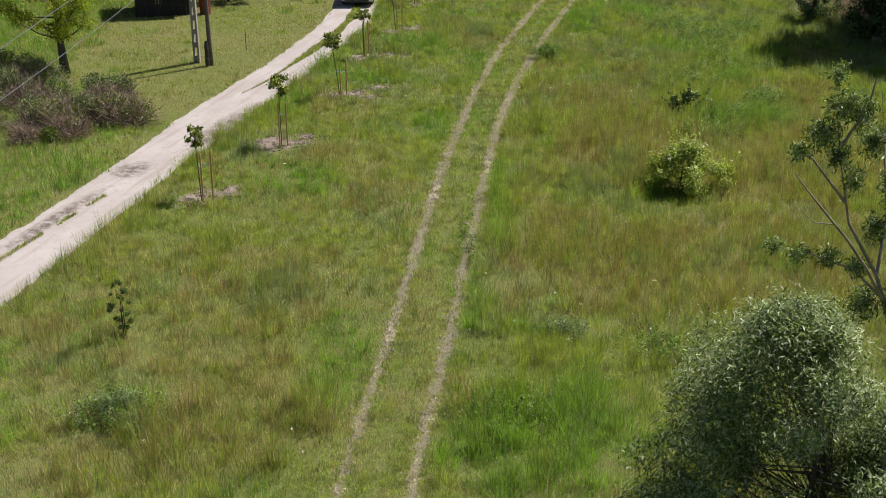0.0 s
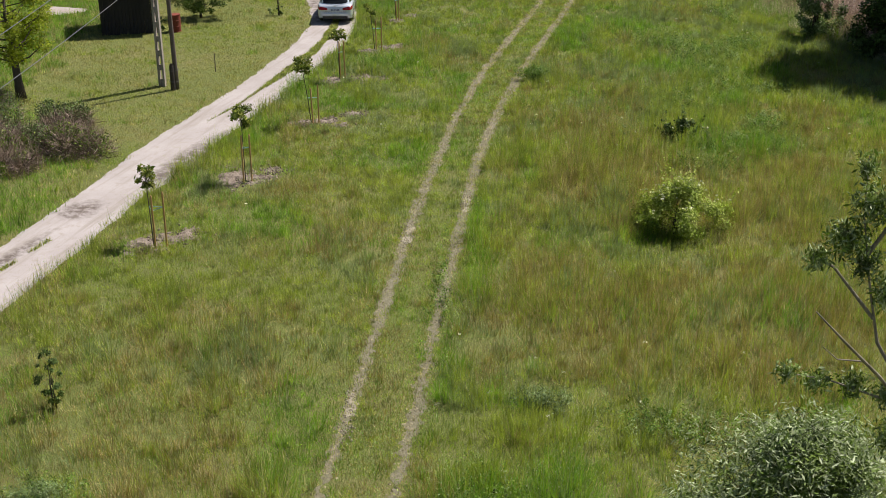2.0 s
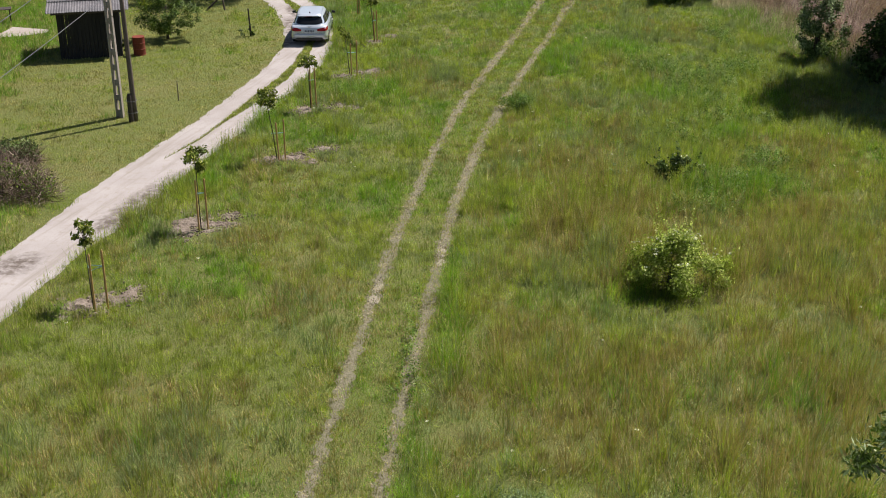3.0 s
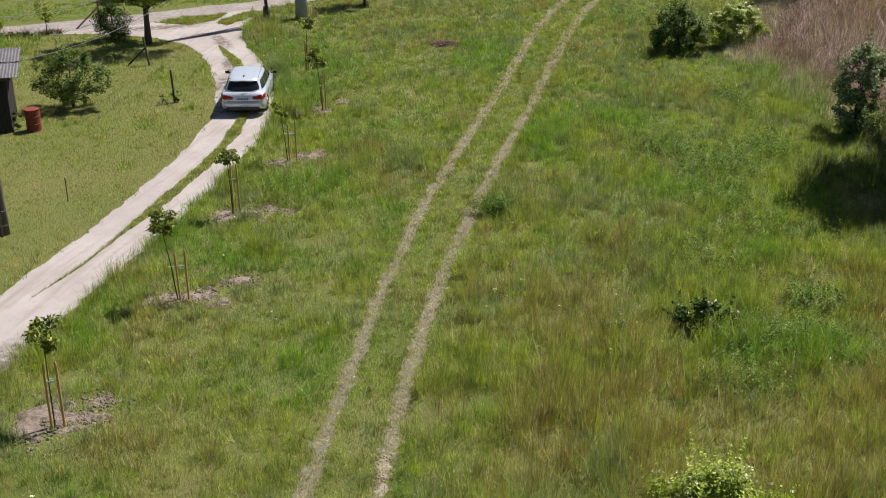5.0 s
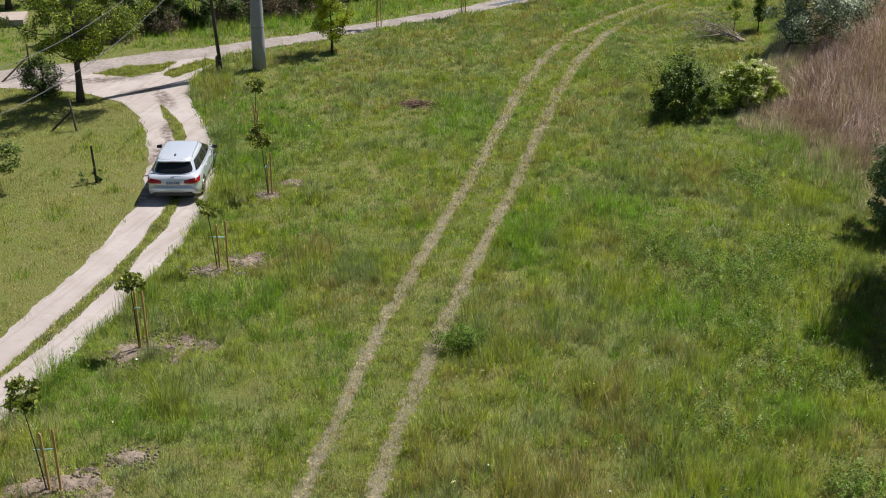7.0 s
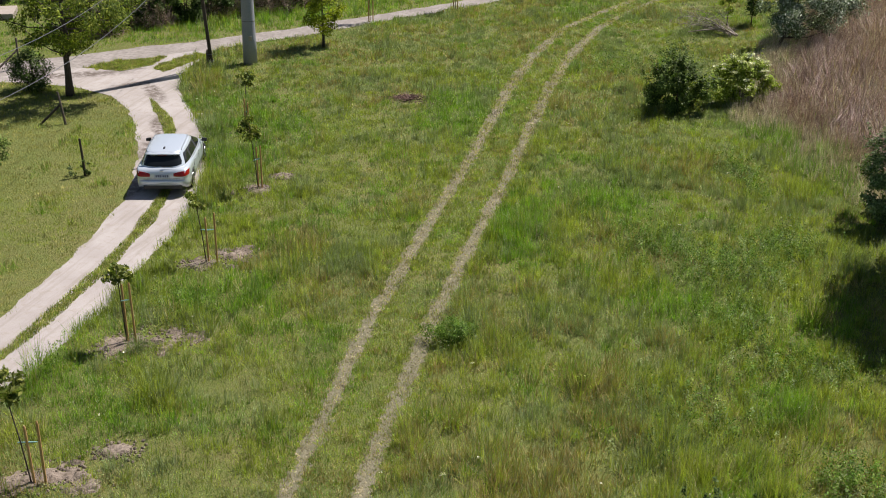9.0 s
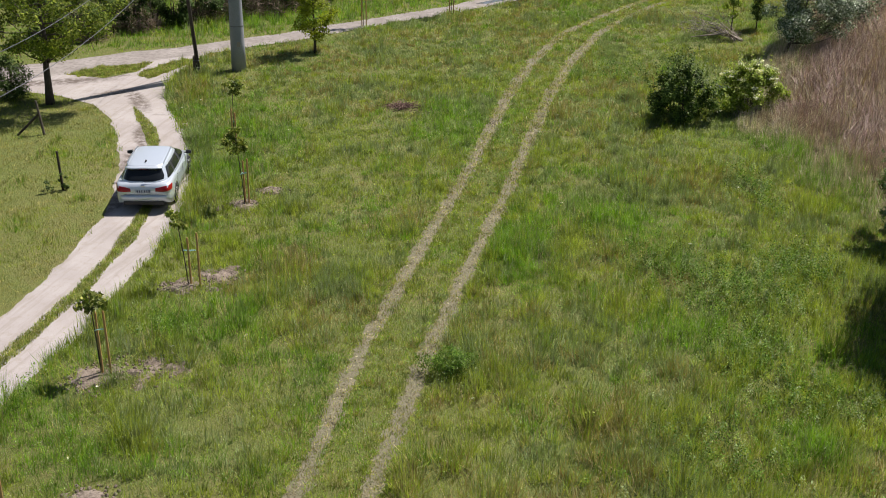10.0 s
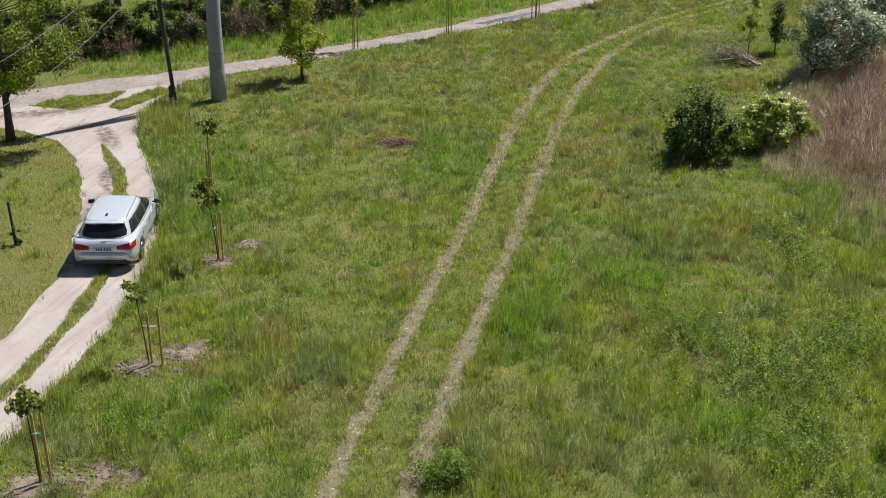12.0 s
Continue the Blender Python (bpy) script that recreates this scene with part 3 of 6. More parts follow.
def build_tree(name, x, y, top, r, z0, leaf, bark, label, category="tree", group="", clumps=14, leaves=9000, size=0.12, girth=0.12, lean=(0, 0), seed=1, slim=0.5, droop=0.0, low=0.3, share=0.34, stems=1, blossom=0, squash=1.0, mid=None, heads=26, shoots=0, reach=1.9):
    """A tapered trunk with a limb to every clump of the crown, and a crown of single leaves."""
    rs = np.random.RandomState(seed)
    thing = empty(name, x, y, 0, label, category, group)
    cx, cy = mid if mid else lean
    cl = [(cx + (c[0] - cx) * squash, c[1], c[2], c[3], c[4]) for c in crown_clumps(cx, cy, z0, top, r, clumps, rs, low, share)]
    wood = Shape()
    for s in range(stems):
        bx, by = (0.0, 0.0) if stems == 1 else (rs.uniform(-0.25, 0.25) * r * 0.5, rs.uniform(-0.25, 0.25) * r * 0.5)
        ztop = z0 + (top - z0) * (0.62 if stems == 1 else rs.uniform(0.35, 0.7))
        line = [(bx + (lean[0] - bx * 0.3) * u + rs.normal() * 0.02 * r * u, by + (lean[1] - by * 0.3) * u + rs.normal() * 0.02 * r * u, ztop * u - 0.04) for u in np.linspace(0, 1, 7)]
        wood.tube(line, [girth * (1.25 - 0.95 * u) if u else girth * 1.5 for u in np.linspace(0, 1, 7)], 8)
        for k, c in enumerate(cl):
            if k % stems != s:
                continue
            at = 6 * min(0.97, max(0.12 if stems > 1 else 0.3, (c[2] - 0.22 * r) / max(ztop, 0.1)))
            j = int(at)
            p, q = Vector(line[j]).lerp(Vector(line[min(6, j + 1)]), at - j), Vector(c[:3])
            m = p.lerp(q, 0.5) + Vector((0, 0, -0.08 * (q - p).length))
            g = girth * (1.1 - 0.8 * j / 6) * 0.42
            wood.tube([p, m, q], [g, g * 0.55, g * 0.2], 5, False)
            for _ in range(2):
                e = q + Vector(rs.normal(size=3).tolist()) * c[3] * 0.55
                wood.tube([m.lerp(q, 0.6), e], [g * 0.35, g * 0.1], 4, False)
    wood.made("trunk", bark, thing, smooth=True)
    pts = crown_points(cl, leaves, rs)
    if shoots:      # sprays that stand out of the crown
        c = np.array(cl)[rs.randint(0, len(cl), shoots)]
        way = (c[:, :3] - np.array([cx, cy, z0])) * 0.5 / r + rs.normal(size=(shoots, 3)) * 0.3 + np.array([0, 0, 0.75])
        u = rs.rand(shoots, 30, 1)
        spray = c[:, None, :3] + way[:, None] * (c[:, 3] * reach)[:, None, None] * u + rs.normal(size=(shoots, 30, 3)) * size * 0.55 * (1.2 - u)
        pts = np.concatenate([pts, spray.reshape(-1, 3)])
    pts = pts[pts[:, 2] > 0.04]
    v, f = leaf_mesh(pts, size, rs, slim, droop, 0.0, outward(pts, cx, cy, z0 + 0.3 * (top - z0)))
    tagged(mesh_object("crown", v, f, leaf, parent=thing), kind="")
    if blossom:
        c = np.array([q for q in cl if q[2] > z0 + 0.4 * (top - z0)])
        c = c[rs.randint(0, len(c), blossom)]
        a, u = rs.uniform(0, 6.28, blossom), rs.rand(blossom) ** 0.5 * 0.9
        pts = c[:, :3] + np.stack([np.cos(a) * u * c[:, 3], np.sin(a) * u * c[:, 3], (1.02 - 0.45 * u * u) * c[:, 4]], 1)
        tufts = np.repeat(pts, heads, 0) + rs.normal(size=(len(pts) * heads, 3)) * np.array([0.0029, 0.0029, 0.0006]) * heads
        v, f = leaf_mesh(tufts, 0.07 if heads > 9 else 0.05, rs, 0.9)
        mesh_object("blossom", v, f, FLOWER, parent=thing, label="cream-white blossom")
    return thing


def twig_field(xs, ys, zs, height, rs, width=0.012, spread=0.5):
    """Single thin blades, standing or leaning."""
    n = len(xs)
    base = np.stack([xs, ys, zs], 1)
    a = rs.uniform(0, 2 * math.pi, n)
    lean = np.abs(rs.normal(0, spread, n))
    h = height * np.cos(np.clip(lean, 0, 1.45))
    out = height * np.sin(np.clip(lean, 0, 1.45))
    b = rs.uniform(0, 2 * math.pi, n)
    tip = base + np.stack([np.cos(b) * out, np.sin(b) * out, h], 1)
    w = (width * rs.uniform(0.7, 1.3, n) / 2)[:, None]
    side = np.stack([np.cos(a), np.sin(a), np.zeros(n)], 1) * w
    v = np.stack([base - side, base + side, tip], 1).reshape(-1, 3)
    return v, np.arange(n * 3).reshape(-1, 3)


def build_thicket(name, x, y, r, top, mat, label, count=5000, seed=1, leaf=None, leaves=0, stretch=1.0, group="", size=0.09, width=0.016):
    """A bare or half-leafed shrub: many thin rods from the ground, with or without leaves."""
    rs = np.random.RandomState(seed)
    thing = empty(name, x, y, 0, label, "shrub", group)
    lumps = [(rs.normal() * 0.5 * r * stretch, rs.normal() * 0.42 * r, r * rs.uniform(0.22, 0.55), top * rs.uniform(0.4, 1.0)) for _ in range(13)]
    lump = np.array(lumps)[rs.randint(0, 13, count)]
    way = rs.normal(size=(count, 3))
    way[:, 2] = np.abs(way[:, 2]) * 0.9 + 0.05
    way /= np.linalg.norm(way, axis=1)[:, None]
    base = np.stack([lump[:, 0], lump[:, 1], np.zeros(count)], 1) + way * (0.35 + 0.6 * rs.rand(count) ** 0.6)[:, None] * lump[:, [2, 2, 3]] * np.array([1.0, 1.0, 0.9])
    tip = base + (way * 0.7 + rs.normal(size=(count, 3)) * 0.55) * rs.uniform(0.18, 0.42, count)[:, None]
    tip[:, 2] = np.maximum(tip[:, 2], 0.02)
    side = np.cross(way, rs.normal(size=(count, 3)))
    side *= width * 0.5 / (np.linalg.norm(side, axis=1)[:, None] + 1e-9)
    v, f = np.stack([base - side, base + side, tip], 1).reshape(-1, 3), np.arange(count * 3).reshape(-1, 3)
    tagged(mesh_object("branchwork", v, f, mat, parent=thing), kind="stuff")
    stems = Shape()
    for k in range(16):
        a, u = rs.uniform(0, 6.28), rs.uniform(0.2, 0.7) * r
        q = (math.cos(a) * u * stretch, math.sin(a) * u, top * rs.uniform(0.5, 0.85))
        stems.tube([(q[0] * 0.35, q[1] * 0.35, -0.03), (q[0] * 0.7, q[1] * 0.7, q[2] * 0.6), q], [0.03, 0.02, 0.006], 5, False)
    tagged(stems.made("rootstock", BARK, thing), kind="stuff")
    if leaf:
        cl = [(l[0], l[1], l[3] * 0.5, l[2] * 0.95, l[3] * 0.5) for l in lumps[::2]]
        pts = crown_points(cl, leaves, rs, 0.5)
        v, f = leaf_mesh(pts[pts[:, 2] > 0.05], size, rs, 0.55)
        tagged(mesh_object("foliage", v, f, leaf, parent=thing), kind="stuff")
    return thing


# ---- grass ----
def in_view(x, y):
    return (x > np.interp(y, [10, 13.7, 59.5, 97, 112], [-9.3, -9.8, -27, -23, -24])) & (x < np.interp(y, [10, 14, 62, 100, 112], [10, 11.2, 27.5, 35.5, 38]))


def blades(name, region, count, y0, y1, heights, widths, spread, mats, chooser, label, seed, dense=None, band=None, tuft=0):
    """One sheet of single grass blades over the part of the plan where region() holds; tuft: blades to a tussock."""
    rs = np.random.RandomState(seed)
    groups = count // tuft if tuft else count
    x, y = rs.uniform(-28, 37, groups), rs.uniform(y0, y1, groups)
    if band:      # between two lines only
        lo, hi = band(y)
        x = lo + (hi - lo) * rs.rand(groups)
    keep = in_view(x, y)
    x, y = x[keep], y[keep]
    if dense is not None:
        keep = rs.rand(len(x)) < dense(x, y)
        x, y = x[keep], y[keep]
    tall, way, kind_of = np.ones(len(x)), None, None
    if tuft:
        own = rs.poisson(tuft, len(x))
        kind_of = np.repeat(chooser(x, y, heights(x, y, rs), rs), own)
        tall = np.repeat(rs.uniform(0.55, 1.5, len(x)), own)
        wide = np.repeat(rs.uniform(0.07, 0.24, len(x)), own)
        ox, oy = rs.normal(size=len(wide)) * wide, rs.normal(size=len(wide)) * wide
        x, y = np.repeat(x, own) + ox, np.repeat(y, own) + oy
        way = np.arctan2(oy, ox) + rs.normal(0, 0.7, len(x))
        lean = np.abs(rs.normal(0, spread, len(x))) * (0.5 + 0.5 * np.hypot(ox, oy) / wide)
    keep = region(x, y)
    x, y = x[keep], y[keep]
    h = heights(x, y, rs) * (tall[keep] if tuft else 1.0)
    v, f = twig_field(x, y, np.full(len(x), -0.01), h, rs, 1.0, spread)
    w = widths(x, y) * rs.uniform(0.7, 1.3, len(x))
    tri = v.reshape(-1, 3, 3)
    mid = (tri[:, 0] + tri[:, 1]) / 2
    half = (tri[:, 1] - tri[:, 0]) / 2
    half /= np.linalg.norm(half, axis=1)[:, None]
    tri[:, 0], tri[:, 1] = mid - half * w[:, None] / 2, mid + half * w[:, None] / 2
    slots = chooser(x, y, h, rs)
    if tuft:      # blades bend outwards and mostly share their tussock's kind
        a, l = way[keep], np.clip(lean[keep], 0, 1.4)
        tri[:, 2] = mid + np.stack([np.cos(a) * np.sin(l) * h, np.sin(a) * np.sin(l) * h, np.cos(l) * h], 1)
        slots = np.where(rs.rand(len(x)) < 0.86, kind_of[keep], slots)
    return tagged(mesh_object(name, tri.reshape(-1, 3), f, mats, slots), label, "grass", kind="stuff")


def rut_gap(x, y):
    """Distance from the nearer rut's middle."""
    return np.minimum(np.abs(x - np.interp(y, RUT_Y, RUT_L)), np.abs(x - np.interp(y, RUT_Y, RUT_R)))


def off_roads(x, y, slack=0.0):
    l, r = lane_edges(y)
    j = (drift(x, y, 0.8, 71) - 0.5) * 0.35 + (lattice_noise(x, y, 0.04, 73) - 0.62) * 0.5
    lane = (x > l + 0.05 + j - slack) & (x < r - 0.05 - j + slack) & (y < 69.1)
    cd, _ = cross_distance(x, y)
    isle = inside(ISLANDS[0], x, y) | inside(ISLANDS[1], x, y)
    return ~lane & ~inside(SLAB_EDGE, x, y) & (cd > j - slack) & (~inside(JUNCTION, x + j * 0.6, y) | isle)


def off_patches(x, y):
    ok = np.ones(len(x), bool)
    j = drift(x, y, 0.4, 83)
    for cx, cy, rx, ry in PATCHES + [(3.35, 69.9, 1.0, 0.9)]:
        ok &= ((x - cx) / rx) ** 2 + ((y - cy) / ry) ** 2 > 0.12 + 0.85 * j
    return ok


def is_lawn(x, y):
    l, r = lane_edges(np.minimum(y, 69.1))
    cd, side = cross_distance(x, y)
    return (x < (l + r) / 2) & (side < 0)


def is_bank(x, y):
    cd, side = cross_distance(x, y)
    return side > 0


def is_meadow(x, y):
    l, r = lane_edges(np.minimum(y, 69.1))
    cd, side = cross_distance(x, y)
    return (x > (l + r) / 2) & (side < 0)


def meadow_region(x, y):
    return is_meadow(x, y) & off_roads(x, y) & off_patches(x, y) & (rut_gap(x, y) > np.interp(y, [14, 40, 62, 76], [-0.10, -0.02, 0.02, 0.14]) + 0.42 * drift(x, y, 0.45, 91)) & (x < reed_edge(y) + 0.6)


def between_ruts(x, y):
    l, r = np.interp(y, RUT_Y, RUT_L), np.interp(y, RUT_Y, RUT_R)
    return (x > l - 0.45) & (x < r + 0.35)


WEEDY = [(12.2, 39.0, 1.8, 1.1), (7.8, 40.2, 0.8, 0.9), (13.0, 50.0, 2.6, 3.4), (11.5, 55.0, 2.5, 2.0), (-6.4, 16.7, 1.2, 0.8), (-3.4, 44.5, 1.4, 1.4), (-2.2, 50.0, 1.6, 1.2), (1.6, 25.5, 0.5, 3.5), (13.5, 76.0, 2.5, 3.5), (16.0, 88.0, 2.0, 2.5), (2.3, 16.5, 1.2, 1.4), (-3.8, 63.5, 0.9, 3.0), (5.0, 47.2, 0.7, 0.9), (6.5, 20.0, 2.0, 1.2)]
LUSH = [(7.4, 55.5, 0.7, 3.5), (9.6, 58.5, 1.6, 1.2), (5.9, 67.0, 1.2, 3.0), (-1.4, 66.0, 1.5, 2.0), (2.9, 14.9, 2.0, 1.6), (3.6, 17.0, 1.3, 1.1), (0.95, 22.5, 0.25, 3.0), (-1.69, 19.36, 0.8, 2.4), (-4.26, 31.8, 1.2, 1.6), (1.42, 24.17, 0.3, 3.0), (2.22, 30.08, 0.35, 4.0), (-3.69, 44.24, 1.0, 1.0), (-5.21, 46.37, 0.5, 1.2), (-6.08, 40.35, 0.5, 1.5), (11.38, 50.22, 1.6, 1.2), (12.92, 44.9, 1.0, 1.6), (-3.43, 68.56, 1.6, 3.5), (-1.2, 50.86, 1.4, 1.4), (12.84, 88.52, 2.0, 2.5), (-2.37, 63.91, 1.0, 1.8), (9.65, 25.64, 1.0, 1.5), (12.47, 38.51, 2.2, 1.4)]
DRY = [(9.5, 25.0, 4.5, 4.0), (12.5, 33.5, 4.0, 4.5), (6.5, 35.0, 2.5, 5.0), (14.0, 43.5, 3.0, 2.0), (-6.0, 22.5, 2.5, 3.0), (10.02, 33.18, 3.5, 3.0), (6.9, 41.25, 2.2, 3.5), (-4.72, 23.75, 2.2, 2.0), (-6.16, 25.39, 1.5, 1.5), (12.14, 27.22, 2.5, 3.0), (5.1, 26.8, 1.6, 2.5), (1.75, 72.16, 2.5, 3.0), (6.93, 39.12, 2.0, 2.0), (8.9, 43.88, 2.0, 1.6), (13.42, 62.81, 2.0, 3.0), (0.61, 53.47, 1.5, 2.5), (-6.05, 16.2, 2.0, 2.0)]


def patchy(spots, x, y):
    t = np.zeros(len(x))
    for cx, cy, rx, ry in spots:
        t = np.maximum(t, np.exp(-(((x - cx) / rx) ** 2 + ((y - cy) / ry) ** 2)))
    return t


def meadow_height(x, y, rs):
    h = 0.14 + 0.68 * drift(x, y, 1.9, 101) ** 1.5 * (0.25 + 1.5 * lattice_noise(x, y, 0.5, 107))
    h = h * (0.80 + 0.45 * patchy(LUSH, x, y) + 0.45 * patchy(DRY, x, y) + 0.3 * patchy(WEEDY, x, y))
    l, r = lane_edges(y)
    h = h * np.interp(x - r, [0.0, 0.5, 1.2, 6.0, 8.0], [1.0, 1.2, 0.75, 0.75, 1.0])
    h = h * np.interp(y, [30, 50, 60, 75], [1.22, 1.1, 0.95, 0.66]) * np.where((x - r < 1.0) & (y > 55) & (y < 80), 1.5, 1.0)
    h = np.where(between_ruts(x, y), 0.10 + 0.10 * lattice_noise(x, y, 0.5, 109), h)
    return np.maximum(0.05, h * rs.uniform(0.65, 1.2, len(x)))


def meadow_slots(x, y, h, rs):
    # the rise of straw beyond y 58 paints far backlight into the blades
    dry = 0.18 + 0.5 * (0.5 + 2.2 * (drift(x, y, 3.4, 131) - 0.5)) + np.interp(y, [38, 48], [0.55, 0.22]) * np.interp(x, [-3, 3], [0.5, 1.0]) * patchy(DRY, x, y) - 0.5 * patchy(LUSH, x, y) + np.interp(y, [15, 32, 44, 50, 58, 64, 80], [0.04, 0.06, -0.02, -0.10, -0.08, 0.06, 0.18])
    lush = 0.33 + 1.4 * (drift(x, y, 2.3, 151) - 0.5) + 0.8 * patchy(LUSH, x, y) - 0.2 * patchy(DRY, x, y)
    u = rs.rand(len(x))
    out = np.zeros(len(x), int)
    out[u < np.clip((lush - 0.36) * 3.2, 0.03, 0.92)] = 1
    u = rs.rand(len(x))
    out[u < np.clip((dry - 0.22) * 0.65, 0.04, 0.30)] = 2
    u = rs.rand(len(x))
    out[u < np.clip((dry - 0.40) * 1.5 * np.interp(y, [40, 60], [1.0, 0.7]), 0.0, 0.46)] = 3
    # grey weed in drifts, plus a share growing with distance as painted haze
    u = rs.rand(len(x))
    out[u < np.clip((drift(x, y, 1.7, 171) - 0.52) * 3.0, 0.0, 0.65) * (1 - patchy(LUSH, x, y)) + np.interp(y, [36, 50, 75], [0, 0.14, 0.32])] = 4
    return out


far_wide = lambda x, y: np.interp(y, [15, 35, 50, 70, 98], [0.012, 0.0135, 0.018, 0.026, 0.034])
blades("meadow_grass", meadow_region, 3000000, 11.5, 102, meadow_height, far_wide, 0.48, [GRASS, FRESH, STRAW, SEED, GREY_WEED_HAZE], meadow_slots,
       "long uncut meadow grass, green with straw and russet seed heads", 201, lambda x, y: np.interp(y, [12, 55, 75, 100], [1.0, 0.95, 0.72, 0.6]), None, 38)
blades("short_grass", meadow_region, 430000, 11.5, 95, lambda x, y, rs: rs.uniform(0.05, 0.17, len(x)), lambda x, y: 1.2 * far_wide(x, y), 0.8, [GRASS, FRESH, STRAW, SEED, GREY_WEED_HAZE], meadow_slots,
       "short undergrowth of grass between the tussocks", 203, lambda x, y: np.interp(y, [12, 55, 75, 100], [1.0, 0.95, 0.55, 0.4]))
rut_slots = lambda x, y, h, rs: np.where(rs.rand(len(x)) < np.clip((rut_gap(x, y) - 0.10) * 2.4, 0.10, 0.85), rs.choice([0, 1], len(x)), rs.choice([0, 2, 3], len(x), p=[0.35, 0.45, 0.2]))
blades("rut_grass", lambda x, y: is_meadow(x, y) & (rut_gap(x, y) < 0.1 + 0.7 * np.random.RandomState(9).rand(len(x)) ** 0.8) & off_patches(x, y), 270000, 11.5, 102, lambda x, y, rs: rs.uniform(0.05, 0.13, len(x)), lambda x, y: 1.3 * far_wide(x, y), 1.35, [GRASS, FRESH, STRAW, SEED], rut_slots,
       "sparse trampled grass in the wheel ruts", 207, lambda x, y: np.clip(0.35 + 2.4 * (drift(x, y, 0.7, 208) - 0.5) + 1.8 * rut_gap(x, y), 0.15, 1), lambda y: (np.interp(y, RUT_Y, RUT_L) - 0.6, np.interp(y, RUT_Y, RUT_R) + 0.6))
blades("lawn_grass", lambda x, y: is_lawn(x, y) & off_roads(x, y), 1300000, 22, 86, lambda x, y, rs: (0.04 + 0.09 * drift(x, y, 1.2, 211) + 0.22 * np.clip((drift(x, y, 0.9, 213) - 0.62) * 4, 0, 1) + 0.22 * np.clip((np.interp(y, [20, 36, 40.5, 44], [-8, -10.9, -12.5, -16.5]) - x) * 0.8 + (drift(x, y, 1.3, 219) - 0.5) * 2.5, 0, 1)) * rs.uniform(0.6, 1.3, len(x)),
       lambda x, y: np.interp(y, [15, 50, 85], [0.016, 0.018, 0.028]), 0.6, [LAWN, GRASS, FRESH, STRAW], lambda x, y, h, rs: np.where(rs.rand(len(x)) < 0.10 + 1.3 * np.clip(drift(x, y, 1.5, 215) - 0.48, 0, 1), 3, np.where(h > 0.2, 2, np.where(drift(x, y, 4, 217) > 0.55, 1, 0))),
       "short mown lawn, yellow-green with worn brownish spots", 211, None, None, 14)
blades("bank_grass", lambda x, y: is_bank(x, y) & off_roads(x, y), 300000, 68, 106, lambda x, y, rs: np.interp(x, [-13, -8.5], [0.28, 1.0]) * (0.16 + 0.55 * drift(x, y, 1.3, 221)) * np.clip(cross_distance(x, y)[0] * 0.5 + 0.25, 0.25, 1.0) * rs.uniform(0.6, 1.3, len(x)),
       lambda x, y: np.full(len(x), 0.034), 0.5, [FRESH, GRASS, GREY_WEED_HAZE, STRAW], lambda x, y, h, rs: np.where(drift(x, y, 2.2, 223) > 0.5, rs.choice(4, len(x), p=[0.8, 0.14, 0.05, 0.01]), rs.choice(4, len(x), p=[0.6, 0.24, 0.12, 0.04])),
       "lush green grass on the bank beyond the road", 221, None, None, 12)
def isle_region(x, y):
    a, b = x + (drift(x, y, 0.5, 227) - 0.5) * 0.9, y + (drift(x, y, 0.5, 228) - 0.5) * 0.9
    return inside(ISLANDS[0], a, b) | inside(ISLANDS[1], a, b)


blades("island_grass", isle_region, 90000, 74.0, 78.2, lambda x, y, rs: rs.uniform(0.05, 0.16, len(x)), lambda x, y: np.full(len(x), 0.028), 0.9, [LAWN, GRASS, FRESH, STRAW],
       lambda x, y, h, rs: rs.choice(4, len(x), p=[0.42, 0.28, 0.15, 0.15]), "grassy islands between the forking dirt roads", 229, None, lambda y: (np.full(len(y), -12.7), np.full(len(y), -6.6)), 10)


def median_region(x, y):
    c = np.interp(y, MEDIAN_Y, MEDIAN_X)
    wide = np.interp(y, [41.4, 45.5, 48.8, 55.8, 59.3, 60.3, 63, 68, 69.9], [0.01, 0.07, 0.24, 0.26, 0.2, 0.14, 0.28, 0.3, 0.05])
    near = np.abs(x + 12.1 - (y - 25.2) * 0.31) < 0.08
    return ((np.abs(x - c) < wide * (0.35 + 1.1 * drift(x, y, 1.1, 231))) & (y > 41.4) & (y < 69.9)) | (near & (y > 23) & (y < 30) & (drift(x, y, 1.2, 233) > 0.52))


blades("lane_grass", median_region, 230000, 22, 70, lambda x, y, rs: rs.uniform(0.07, 0.17, len(x)), lambda x, y: np.full(len(x), 0.02), 0.6, [LAWN, GRASS, FRESH, STRAW],
       lambda x, y, h, rs: rs.choice(4, len(x), p=[0.42, 0.32, 0.16, 0.10]), "low grass strip between the lane's wheel tracks", 241, None, lambda y: (lane_edges(y)[0], lane_edges(y)[1]))


